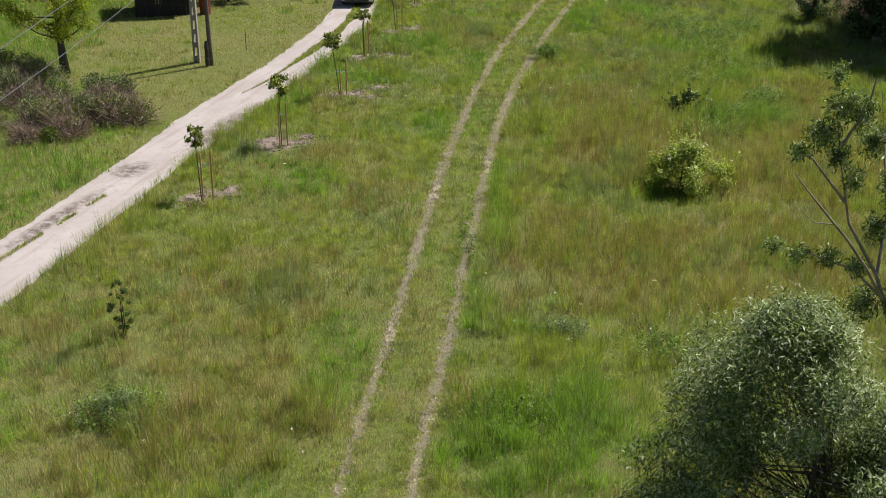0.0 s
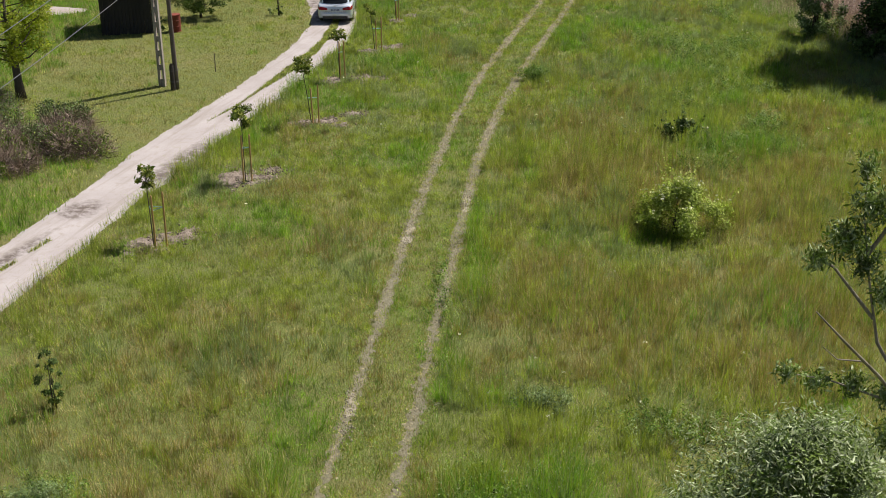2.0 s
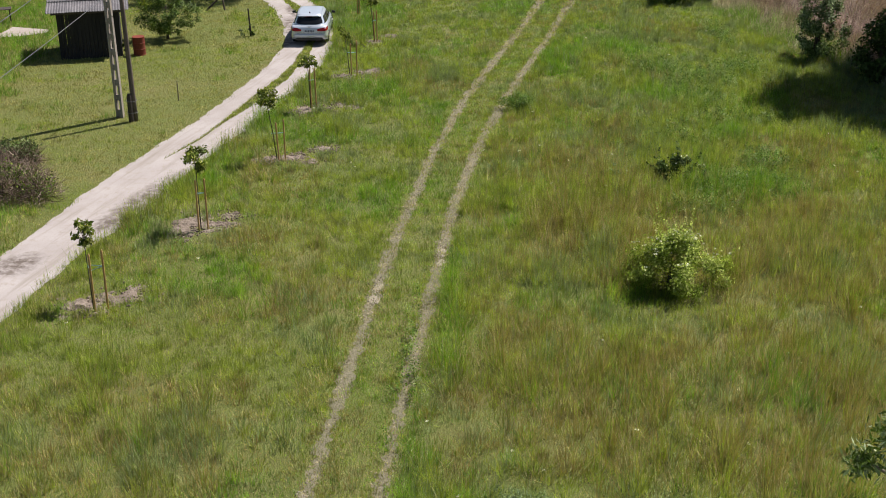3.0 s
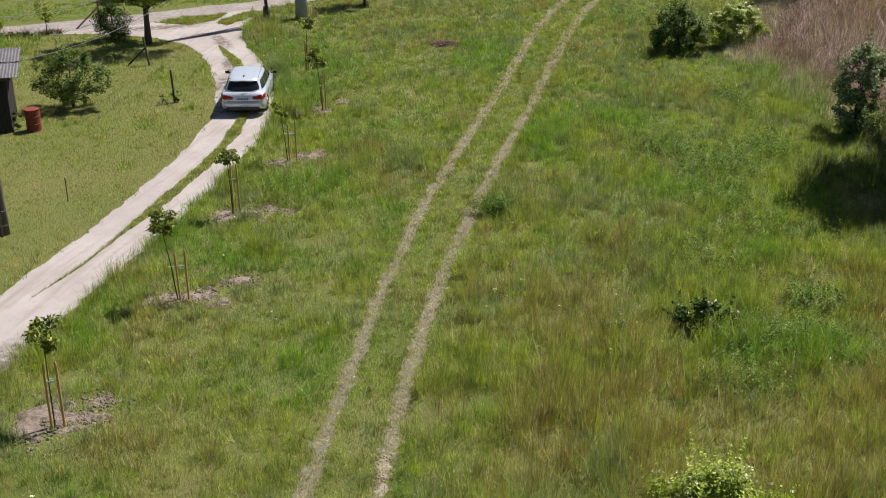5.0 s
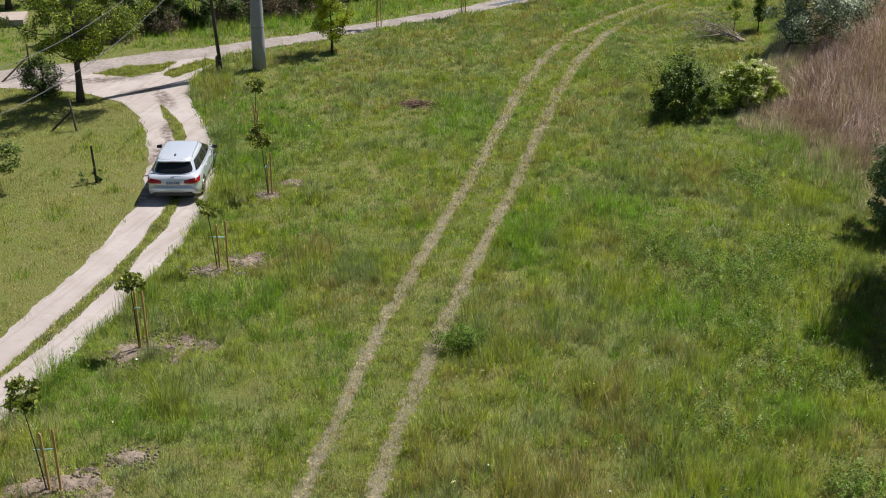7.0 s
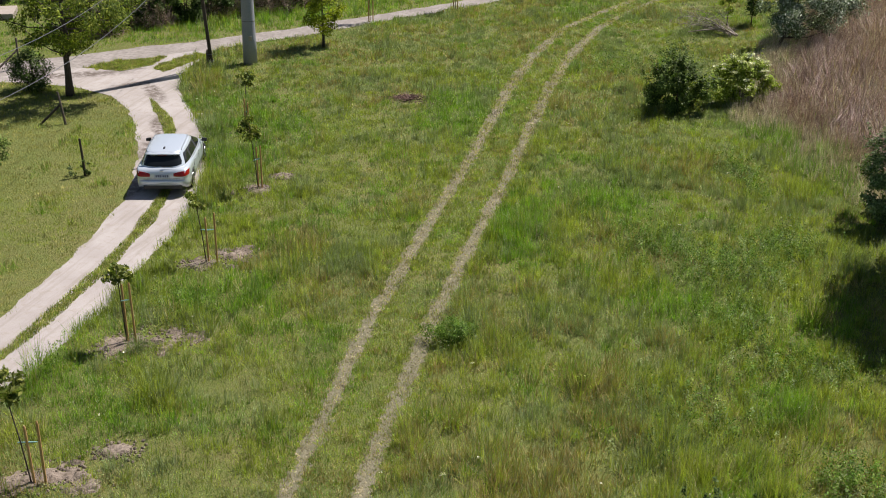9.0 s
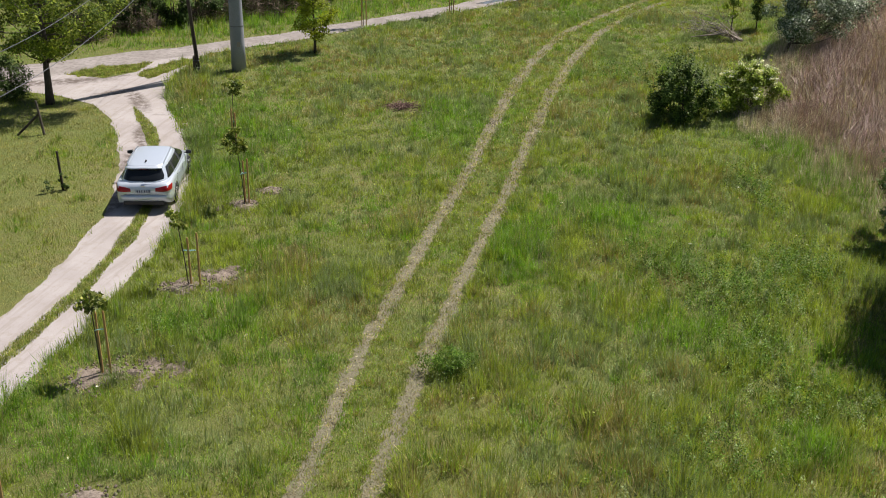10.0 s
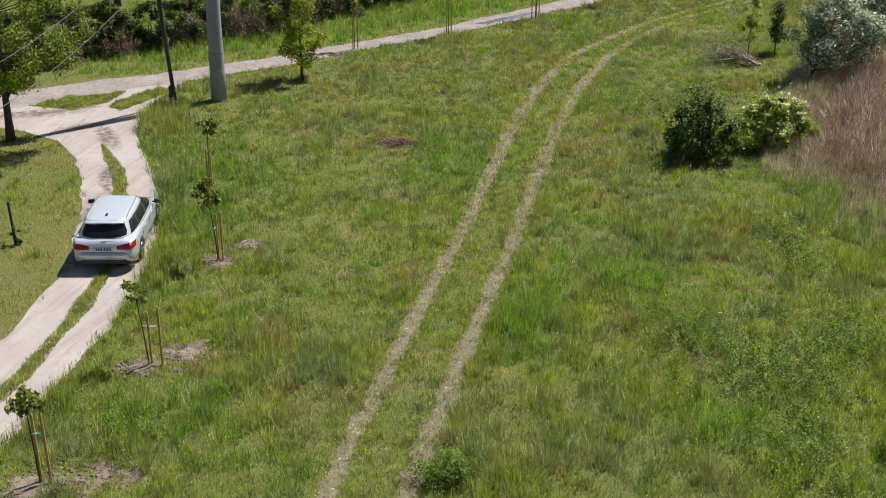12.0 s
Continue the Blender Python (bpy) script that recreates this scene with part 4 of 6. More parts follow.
def build_weeds():
    """Broad little leaves of low weeds between the blades, in drifts."""
    rs = np.random.RandomState(251)
    n = 330000
    x, y = rs.uniform(-12, 26, n), rs.uniform(11.5, 92, n)
    keep = in_view(x, y)
    x, y = x[keep], y[keep]
    keep = meadow_region(x, y)
    x, y = x[keep], y[keep]
    odds = np.clip(0.30 + 2.0 * (drift(x, y, 1.6, 253) - 0.46) + 0.2 * patchy(LUSH, x, y) + 0.9 * patchy(WEEDY, x, y) - 0.45 * patchy(DRY, x, y), 0.04, 0.97)
    odds = np.maximum(odds, np.where(between_ruts(x, y), 0.5, 0))
    keep = rs.rand(len(x)) < odds * np.interp(y, [12, 50, 80], [1, 1, 0.45])
    x, y = x[keep], y[keep]
    z = meadow_height(x, y, rs) * rs.uniform(0.3, 1.0, len(x)) * (1 + 0.5 * patchy(WEEDY, x, y))
    c = np.stack([x, y, z], 1)
    a = rs.uniform(0, 2 * math.pi, len(x))
    along = np.stack([np.cos(a), np.sin(a), rs.normal(0, 0.45, len(x))], 1)
    across = np.stack([-np.sin(a), np.cos(a), rs.normal(0, 0.45, len(x))], 1)
    s = (rs.uniform(0.022, 0.05, len(x)) * np.interp(y, [15, 50, 80], [0.9, 1.1, 1.7]))[:, None]
    v = np.stack([c - along * s * 0.5, c + across * s * 0.27, c + along * s * 0.5, c - across * s * 0.27], 1).reshape(-1, 3)
    grey = drift(x, y, 2.4, 171) + 0.12 * patchy(WEEDY, x, y) > 0.53
    slots = np.where(rs.rand(len(x)) < np.where(grey, 0.8, 0.45), 1, np.where(rs.rand(len(x)) < 0.5, 0, 2))
    tagged(mesh_object("meadow_weeds", v, np.arange(len(x) * 4).reshape(-1, 4), [FRESH, GREY_WEED_HAZE, GRASS], slots), "low broad-leaved weeds scattered through the meadow", "weeds", kind="stuff")


build_weeds()


def build_clods():
    """Loose little clods and pebbles lying in the wheel ruts."""
    rs = np.random.RandomState(261)
    n = 12000
    y = 12 + 78 * rs.rand(n) ** 1.15
    x = np.where(rs.rand(n) < 0.5, np.interp(y, RUT_Y, RUT_L), np.interp(y, RUT_Y, RUT_R)) + rs.normal(0, 0.105, n)
    keep = rs.rand(n) < np.clip((drift(x, y, 0.7, 263) - 0.3) * 3.5, 0.1, 1)
    x, y = x[keep], y[keep]
    n = len(x)
    r = rs.uniform(0.012, 0.04, n) * np.interp(y, [15, 60], [0.9, 1.3])
    a = rs.uniform(0, 6.28, n)
    ring = [np.stack([x + np.cos(a + q) * r * rs.uniform(0.7, 1.3, n), y + np.sin(a + q) * r * rs.uniform(0.7, 1.3, n), np.full(n, 0.004)], 1) for q in (0, 1.57, 3.14, 4.71)]
    top = np.stack([x, y, r * rs.uniform(0.5, 0.9, n)], 1)
    v = np.stack(ring + [top], 1).reshape(-1, 3)
    k = np.arange(n)[:, None] * 5
    f = np.concatenate([k + np.array([[i, (i + 1) % 4, 4]]) for i in range(4)])
    tagged(mesh_object("clod_scatter", v, f, STONE), "loose pale clods and pebbles in the wheel ruts", "clods", kind="stuff")


build_clods()


def build_weed_stands():
    """Upright leafy weed stems in the richer corners of the meadow."""
    rs = np.random.RandomState(271)
    spots = [(12.2, 39.0, 1.7, 1.2, 420), (10.6, 37.0, 1.2, 0.8, 160), (13.5, 41.5, 1.2, 1.0, 160), (10.8, 44.0, 2.2, 1.8, 170), (13.6, 46.5, 1.6, 1.6, 170), (13.4, 52.3, 1.9, 1.7, 380), (15.4, 54.2, 1.3, 1.6, 200), (12.6, 49.0, 1.4, 1.2, 130), (11.5, 54.5, 1.4, 1.4, 160), (13.6, 76.0, 1.8, 2.4, 160), (-2.3, 49.8, 1.2, 0.9, 50), (2.4, 17.0, 0.9, 1.1, 110), (-6.3, 16.6, 1.2, 0.7, 120), (6.4, 19.9, 1.4, 0.6, 110), (1.3, 27.0, 0.25, 2.5, 70), (15.8, 60.5, 0.8, 2.5, 160), (-5.2, 46.6, 0.4, 0.9, 25)]
    x = np.concatenate([rs.normal(cx, rx * 0.55, n) for cx, cy, rx, ry, n in spots])
    y = np.concatenate([rs.normal(cy, ry * 0.55, n) for cx, cy, rx, ry, n in spots])
    keep = meadow_region(x, y)
    x, y = x[keep], y[keep]
    n, k = len(x), 24
    h = rs.uniform(0.28, 0.62, n)
    u = np.tile(np.linspace(0.25, 1.0, k), (n, 1))
    a = rs.uniform(0, 6.28, (n, 1)) + np.arange(k) * 2.4
    out = (0.16 * (1.15 - u) + 0.02) * rs.uniform(0.4, 1.0, (n, k))
    lean = rs.normal(0, 0.12, (n, 2))
    c = np.stack([x[:, None] + lean[:, :1] * u + np.cos(a) * out, y[:, None] + lean[:, 1:] * u + np.sin(a) * out, h[:, None] * u], 2).reshape(-1, 3)
    v, f = leaf_mesh(c, 0.062, rs, 0.5, 0.0, 0.0, np.tile([0.0, 0.0, 0.9], (len(c), 1)))
    slots = np.repeat(rs.choice(3, n, p=[0.75, 0.1, 0.15]), k)
    tagged(mesh_object("weed_stand", v, f, [LEAF_WEED, GREY_WEED_HAZE, LEAF_MID], slots), "upright leafy green weeds in dense patches of the meadow", "weeds", kind="stuff")


build_weed_stands()


# ---- dry reed bed ----
def build_reeds():
    rs = np.random.RandomState(301)
    n = 640000
    x, y = rs.uniform(17, 40, n), rs.uniform(44, 106, n)
    deep = x - reed_edge(y) + (drift(x, y, 1.5, 303) - 0.5) * 1.6
    keep = (deep > 2.2) & in_view(x, y) & (rs.rand(len(x)) < np.clip((drift(x, y, 1.3, 319) - 0.28) * 3.2, 0.12, 1))
    x, y, deep = x[keep], y[keep], deep[keep]
    h = np.clip(0.45 + (deep - 1.8) * 0.4, 0.45, 1.6) * (0.55 + 0.9 * lattice_noise(x, y, 1.1, 321)) * rs.uniform(0.7, 1.15, len(x))
    v, f = twig_field(x, y, np.maximum(0, rs.uniform(-0.5, 0.7, len(x)) * h) - 0.02, h * 0.62, rs, 0.019, 0.8)
    sway = np.stack([lattice_noise(x, y, 1.6, 315) - 0.5, lattice_noise(x, y, 1.6, 317) - 0.5, np.zeros(len(x))], 1) * 1.1
    v.reshape(-1, 3, 3)[:, 2] += sway
    tagged(mesh_object("reed_bed", v, f, [REED, REED_PALE, SEED], rs.choice(3, len(x), p=[0.88, 0.08, 0.04])), "tall dead reeds, russet and pinkish brown", "reeds", kind="stuff")
    n = 1000000
    x, y = rs.uniform(15, 38, n), rs.uniform(44, 102, n)
    deep = x - reed_edge(y) + (drift(x, y, 1.2, 307) - 0.5) * 1.3
    keep = (deep > 0.05) & (deep < 3.6) & in_view(x, y) & (rs.rand(len(x)) < np.clip((drift(x, y, 0.8, 323) - 0.25) * 3.0, 0.15, 1))
    x, y, deep = x[keep], y[keep], deep[keep]
    h = np.clip(0.35 + 0.6 * deep, 0.35, 1.0) * (0.28 + 0.75 * lattice_noise(x, y, 0.6, 311)) * rs.uniform(0.6, 1.3, len(x)) + 0.1 * np.clip(deep, 0, 3)
    v, f = twig_field(x, y, np.full(len(x), -0.02), h, rs, 0.022, 0.45)
    green = rs.rand(len(x)) < np.clip(0.62 - deep * 0.3 + (drift(x, y, 1.2, 313) - 0.5) * 2.2, 0.02, 0.9)
    slots = np.where(green, np.where(rs.rand(len(x)) < 0.6, 2, 3), np.where(rs.rand(len(x)) < np.clip(1.3 - 0.42 * deep, 0.10, 0.95), 0, 1))
    tagged(mesh_object("dry_grass", v, f, [REED_PALE, REED, FRESH, GREY_WEED_HAZE], slots), "pale dead grass with green shoots beside the reeds", "grass", kind="stuff")


build_reeds()


# ---- trees and shrubs ----
def build_slim_willow():
    """The thin tree with a bare broken limb."""
    rs = np.random.RandomState(401)
    thing = empty("willow_tree", 7.78, 9.7, -0.26, "slender young willow with sparse leaves and a bare dead limb", "tree")
    wood = Shape()
    trunk = [(0, 0, -0.05), (-0.1, 0, 3.0), (-0.25, 0, 5.2), (-0.49, 0, 6.5), (-0.82, 0, 7.32), (-1.31, 0.05, 8.1), (-1.51, 0.05, 8.85), (-1.70, 0, 9.65), (-1.75, 0, 10.33)]
    wood.tube(trunk, [0.08, 0.06, 0.046, 0.035, 0.027, 0.019, 0.013, 0.008, 0.004], 8)
    limbs = [[(-0.66, 0, 6.95), (-1.2, -0.1, 7.46), (-1.84, -0.15, 7.72), (-2.45, -0.2, 7.86)], [(-0.82, 0, 7.32), (-0.75, 0.2, 8.2), (-0.9, 0.3, 9.1), (-1.05, 0.3, 9.9)],
             [(-0.5, 0, 6.5), (-0.2, 0.2, 7.3), (0.0, 0.2, 8.3), (-0.1, 0.2, 9.0)], [(-1.4, 0.05, 8.4), (-1.9, 0.1, 9.0), (-2.15, 0.1, 9.15)], [(-1.6, 0, 9.2), (-1.35, -0.1, 9.8), (-1.3, -0.1, 10.2)]]
    for l in limbs:
        wood.tube(l, [0.024, 0.017, 0.010, 0.004][: len(l)], 6, False)
    wood.made("trunk", BARK_GREY, thing, smooth=True)
    dead = Shape().tube([(-0.62, -0.02, 6.85), (-1.2, -0.6, 7.7), (-1.74, -1.2, 8.39), (-2.4, -1.85, 9.15), (-2.84, -2.28, 9.67)], [0.026, 0.022, 0.018, 0.013, 0.006], 6)
    dead.tube([(-2.0, -1.45, 8.7), (-2.3, -1.5, 8.75), (-2.5, -1.6, 8.95)], [0.010, 0.007, 0.003], 5)
    dead.made("dead_limb", TWIG_GREY, thing, "bare grey broken limb", True)
    cl = [(-2.35, -0.2, 7.85, 0.22, 0.16), (-2.0, -0.15, 7.72, 0.24, 0.18), (-1.55, -0.1, 7.65, 0.26, 0.2), (-1.15, -0.1, 7.5, 0.24, 0.2), (-0.95, 0, 6.9, 0.3, 0.4), (-0.45, 0, 6.9, 0.35, 0.4), (-1.75, 0, 10.2, 0.18, 0.28), (-1.6, 0, 9.8, 0.34, 0.3), (-1.85, 0, 9.4, 0.34, 0.3),
          (-2.1, 0.1, 9.1, 0.22, 0.2), (-1.35, 0, 9.7, 0.28, 0.35), (-1.6, 0, 9.1, 0.25, 0.3), (-1.05, 0.3, 9.2, 0.25, 0.4), (-0.7, 0.2, 8.6, 0.3, 0.4), (-0.2, 0.2, 8.4, 0.4, 0.5), (-0.9, 0.1, 8.0, 0.25, 0.3), (-0.2, 0.2, 7.6, 0.5, 0.5), (-1.35, 0.0, 8.75, 0.2, 0.3)]
    cl = [(*c[:3], c[3] * 0.9, c[4] * 0.9) for c in cl]
    pts = crown_points(cl, 15000, rs, 0.1)
    v, f = leaf_mesh(pts, 0.08, rs, 0.28, 0.7)
    mesh_object("crown", v, f, LEAF_WILLOW, parent=thing)


build_slim_willow()
build_tree("willow_tree", 6.8, 10.4, 6.2, 2.75, 0.1, LEAF_WILLOW, BARK, "broad bushy willow with narrow grey-green leaves", clumps=170, leaves=110000, size=0.1, girth=0.08, seed=405, slim=0.24, droop=1.5, low=0.3, share=0.2, stems=3, mid=(-0.5, 0.3))
# shaded side of the willows, its shade put into the dark leaf colour
build_tree("willow_bush", 8.75, 9.9, 5.3, 2.15, 0.1, LEAF_DARK, BARK, "willow bush against the broad willow, its shade put into dark leaves", clumps=55, leaves=46000, size=0.1, girth=0.06, seed=409, slim=0.28, droop=1.2, low=0.3, share=0.22, stems=3)
build_tree("shrub", 8.45, 31.1, 1.75, 1.2, 0.0, LEAF_BRIGHT, BARK, "wild rose bush with small white flowers in long grass", "shrub", clumps=56, leaves=16000, size=0.075, girth=0.025, seed=407, stems=6, low=0.12, share=0.27, squash=1.7, blossom=110, heads=5, shoots=45)
build_tree("shrub", 10.2, 39.9, 0.85, 0.62, 0.0, LEAF_DARK, BARK, "low dark green shrub with glossy leaves in the meadow", "shrub", clumps=18, leaves=2600, size=0.09, girth=0.02, seed=409, stems=3, squash=1.9, slim=0.6, share=0.3, blossom=14, heads=4, shoots=14)
build_tree("shrub", 7.8, 39.4, 0.75, 0.45, 0.0, LEAF_GREY, BARK, "small grey-green shoot with pale leaves in the meadow", "shrub", clumps=6, leaves=330, size=0.10, girth=0.012, seed=411, stems=2)
build_tree("shrub", 4.95, 47.9, 0.75, 0.7, 0.0, LEAF_WEED, BARK, "fresh green weedy clump beside the wheel rut", "shrub", clumps=22, leaves=3800, size=0.07, girth=0.012, seed=413, stems=3, slim=0.3, squash=1.3)
build_tree("shrub", 8.13, 45.6, 0.5, 0.28, 0.0, LEAF_BRIGHT, BARK, "tiny green shoot among dry grass", "shrub", clumps=4, leaves=260, size=0.08, girth=0.008, seed=415)
build_tree("shrub", 14.9, 69.0, 2.3, 1.5, 0.0, LEAF_BUSH, BARK, "dense dark green bush at the meadow's edge", "shrub", clumps=46, leaves=20000, size=0.105, girth=0.04, seed=417, stems=5, low=0.15, share=0.19, squash=1.1, shoots=190, reach=2.5)
build_tree("elder_bush", 18.0, 69.9, 2.2, 1.55, 0.0, LEAF_BRIGHT, BARK, "elder bush in cream-white flower beside dry reeds", "shrub", clumps=36, leaves=10000, size=0.12, girth=0.04, seed=419, stems=5, low=0.25, share=0.2, squash=1.15, blossom=60, shoots=30)
build_tree("grey_willow", 21.8, 78.6, 4.3, 2.6, 0.7, LEAF_SILVER, BARK, "leaning silver-leaved willow above the reeds", clumps=50, share=0.2, leaves=18000, size=0.13, girth=0.09, seed=421, lean=(1.2, 0.8), mid=(1.5, 1.0), slim=0.4, stems=1)
build_tree("grey_willow", 26.8, 84.5, 3.8, 2.3, 0.6, LEAF_SILVER, BARK, "grey-leaved willow bush beyond the reeds", clumps=20, leaves=9000, size=0.17, girth=0.12, seed=423, slim=0.4)
build_tree("sapling_tree", 20.8, 84.8, 3.4, 0.7, 0.6, LEAF_BRIGHT, BARK, "thin green sapling on the overgrown bank", clumps=12, leaves=1900, size=0.12, girth=0.03, seed=425)
build_tree("sapling_tree", 22.2, 85.0, 2.8, 0.6, 0.5, LEAF_DARK, BARK, "thin dark green sapling on the overgrown bank", clumps=22, leaves=2600, size=0.11, girth=0.03, share=0.5, seed=427)
build_tree("tree", 24.4, 53.3, 14.0, 5.2, 3.2, LEAF_DARK, BARK, "dense dark broadleaf tree shading the meadow's edge", clumps=52, leaves=24000, size=0.42, girth=0.25, seed=429, low=0.3, share=0.3)
# second tree, out of view, added only to carry the shade further right
build_tree("tree", 29.5, 57.0, 12.0, 4.6, 1.0, LEAF_DARK, BARK, "unseen dark broadleaf tree added to widen the shade", clumps=30, leaves=9000, size=0.45, girth=0.25, seed=430, low=0.3, share=0.32)
build_tree("shrub", 21.2, 52.3, 3.2, 1.6, 0.0, LEAF_DARK, BARK, "dark shaded bush under the broadleaf tree", "shrub", clumps=26, leaves=7000, size=0.16, girth=0.05, seed=452, stems=3, low=0.2)
build_tree("shrub", 23.0, 50.4, 3.6, 2.0, 0.0, LEAF_DARK, BARK, "dark shaded bush under the broadleaf tree", "shrub", clumps=26, leaves=7000, size=0.17, girth=0.05, seed=454, stems=3, low=0.2)
build_tree("shrub", 19.6, 56.4, 3.6, 1.45, 0.0, LEAF_GREY, BARK, "tall grey-green shrub at the reed bed's edge", "shrub", clumps=44, leaves=10000, size=0.12, girth=0.05, seed=431, stems=4, low=0.3, share=0.24, shoots=30, reach=1.6)
build_tree("acacia_tree", -11.55, 70.4, 7.2, 3.6, 1.9, LEAF_ACACIA, BARK, "acacia with dark trunk and yellow-green feathery leaves", clumps=50, leaves=22000, size=0.135, girth=0.14, seed=433, lean=(0.15, 0.1), slim=0.42, low=0.3, share=0.17)
build_tree("acacia_tree", -16.6, 44.6, 5.9, 3.1, 1.5, LEAF_YELLOW, BARK, "acacia with dark trunk and bright yellow-green leaves", clumps=34, leaves=12500, size=0.12, girth=0.17, seed=435, lean=(-0.2, 0.1), slim=0.45, low=0.35, share=0.17, shoots=70, reach=1.6)
build_tree("fruit_tree", -12.2, 59.6, 2.5, 1.5, 0.25, LEAF_BUSH, BARK, "low spreading fruit tree on the lawn", clumps=46, leaves=8000, size=0.10, girth=0.06, seed=437, low=0.3, share=0.2, squash=1.35, shoots=40, reach=2.0)
build_tree("young_tree", -1.17, 79.4, 4.6, 1.35, 0.5, LEAF_YELLOW, BARK, "young tree with light yellow-green leaves by the road", clumps=24, leaves=5600, size=0.14, girth=0.06, seed=439, low=0.45, share=0.3, slim=0.45)
build_tree("shrub", -13.5, 71.2, 1.9, 1.15, 0.0, LEAF_DARK, BARK, "dark shrub round an old fence post", "shrub", clumps=30, leaves=6000, size=0.10, girth=0.02, seed=441, stems=3)
build_tree("tree", -19.6, 70.4, 3.0, 1.3, 0.4, LEAF_YELLOW, BARK, "leafy yellow-green garden tree by the road", clumps=26, leaves=5000, size=0.11, girth=0.06, seed=443, share=0.25)
build_tree("sapling_tree", -17.2, 72.2, 2.2, 0.6, 0.6, LEAF_YELLOW, BARK, "thin light green sapling on the roadside lawn", clumps=12, leaves=700, size=0.10, girth=0.025, seed=444, share=0.3)
build_tree("shrub", -14.9, 66.3, 0.6, 0.6, 0.0, LEAF_YELLOW, BARK, "low yellow-green plant on the lawn", "shrub", clumps=10, leaves=900, size=0.09, girth=0.012, seed=446, stems=3)
build_tree("shrub", -13.55, 56.6, 0.8, 0.3, 0.0, LEAF_DARK, BARK, "weedy shrub against the shed's corner", "shrub", clumps=5, leaves=500, size=0.09, girth=0.01, seed=445)
build_tree("shrub", -7.4, 20.6, 1.6, 0.36, 0.1, LEAF_DARK, BARK, "scraggy dark little shrub in the meadow", "shrub", clumps=18, leaves=1500, size=0.06, girth=0.016, seed=447, stems=3, share=0.25)
build_tree("weed_bush", -6.4, 16.7, 0.7, 0.95, 0.0, LEAF_GREY, BARK, "low grey-green bushy weed clump", "shrub", clumps=14, leaves=4200, size=0.075, girth=0.01, seed=449, stems=3, slim=0.25, squash=1.1, share=0.3)
build_tree("weed_bush", 3.7, 20.9, 0.5, 0.6, 0.0, LEAF_GREY, BARK, "low grey weed clump in the meadow", "shrub", clumps=16, leaves=2600, size=0.07, girth=0.008, seed=451, stems=2, slim=0.25, squash=2.0)
for x, y, r, top, n, s in ((-15.2, 36.6, 1.8, 1.4, 8500, 461), (-12.9, 37.9, 1.8, 1.35, 9000, 463), (-13.6, 36.0, 0.8, 0.75, 2600, 464), (-14.3, 38.6, 1.5, 1.3, 6000, 466), (-16.9, 40.2, 1.7, 1.9, 6500, 465), (-13.6, 40.6, 1.2, 1.1, 3600, 467), (-18.8, 43.6, 1.5, 1.6, 4000, 469)):
    build_thicket("thicket", x, y, r, top, TWIG, "grey-brown bare thicket with a little green", n, s, LEAF_GREY if s in (467, 465, 466) else LEAF_MID, 4200 if s in (467, 465, 466) else 3000, group="thickets beside the lawn", width=0.02)
for x, y, s in ((-19.1, 71.6, 476), (-18.1, 71.9, 478), (-17.2, 72.3, 480)):
    build_thicket("thicket", x, y, 0.4, 0.26, TWIG, "low dark dry brushwood at the lawn's edge", 450, s, LEAF_DARK, 700, 1.6, "brushwood along the road", 0.07, 0.016)
rs = np.random.RandomState(471)
for k in range(22):
    u = k / 21
    x, y = -15 + 20 * u + rs.uniform(-0.4, 0.4), float(np.interp(-15 + 20 * u, [-15, -13.4, -11.5, -9.5, -4.6, -1, 1, 5], [80.6, 81.3, 83.0, 84.9, 87.8, 91.5, 95.0, 99])) + rs.uniform(-0.1, 1.0)
    if k % 2:
        build_thicket("thicket", x, y, 1.3, rs.uniform(2.0, 2.9), TWIG, "brown bare roadside thicket with some green", 3600, 473 + k, LEAF_DARK, 1900, group="roadside thickets", width=0.03)
    else:
        build_tree("shrub", x, y, rs.uniform(2.3, 3.2), 1.5, 0.0, LEAF_DARK, BARK, "dark green roadside bush on the far bank", "shrub", "roadside bushes", clumps=16, leaves=5200, size=0.15, girth=0.05, seed=473 + k, stems=3, low=0.4, share=0.24)
for k in range(9):
    x, y = -25 + 4.2 * k + rs.uniform(-1, 1), 87.5 + 2.3 * k + rs.uniform(-1, 1.5)
    build_tree("tree", x, y, rs.uniform(5.0, 7.5), 2.6, 0.8, LEAF_DARK, BARK, "dark broadleaf tree in the far row", "tree", "far row of trees", clumps=18, leaves=3200, size=0.26, girth=0.16, seed=501 + k)


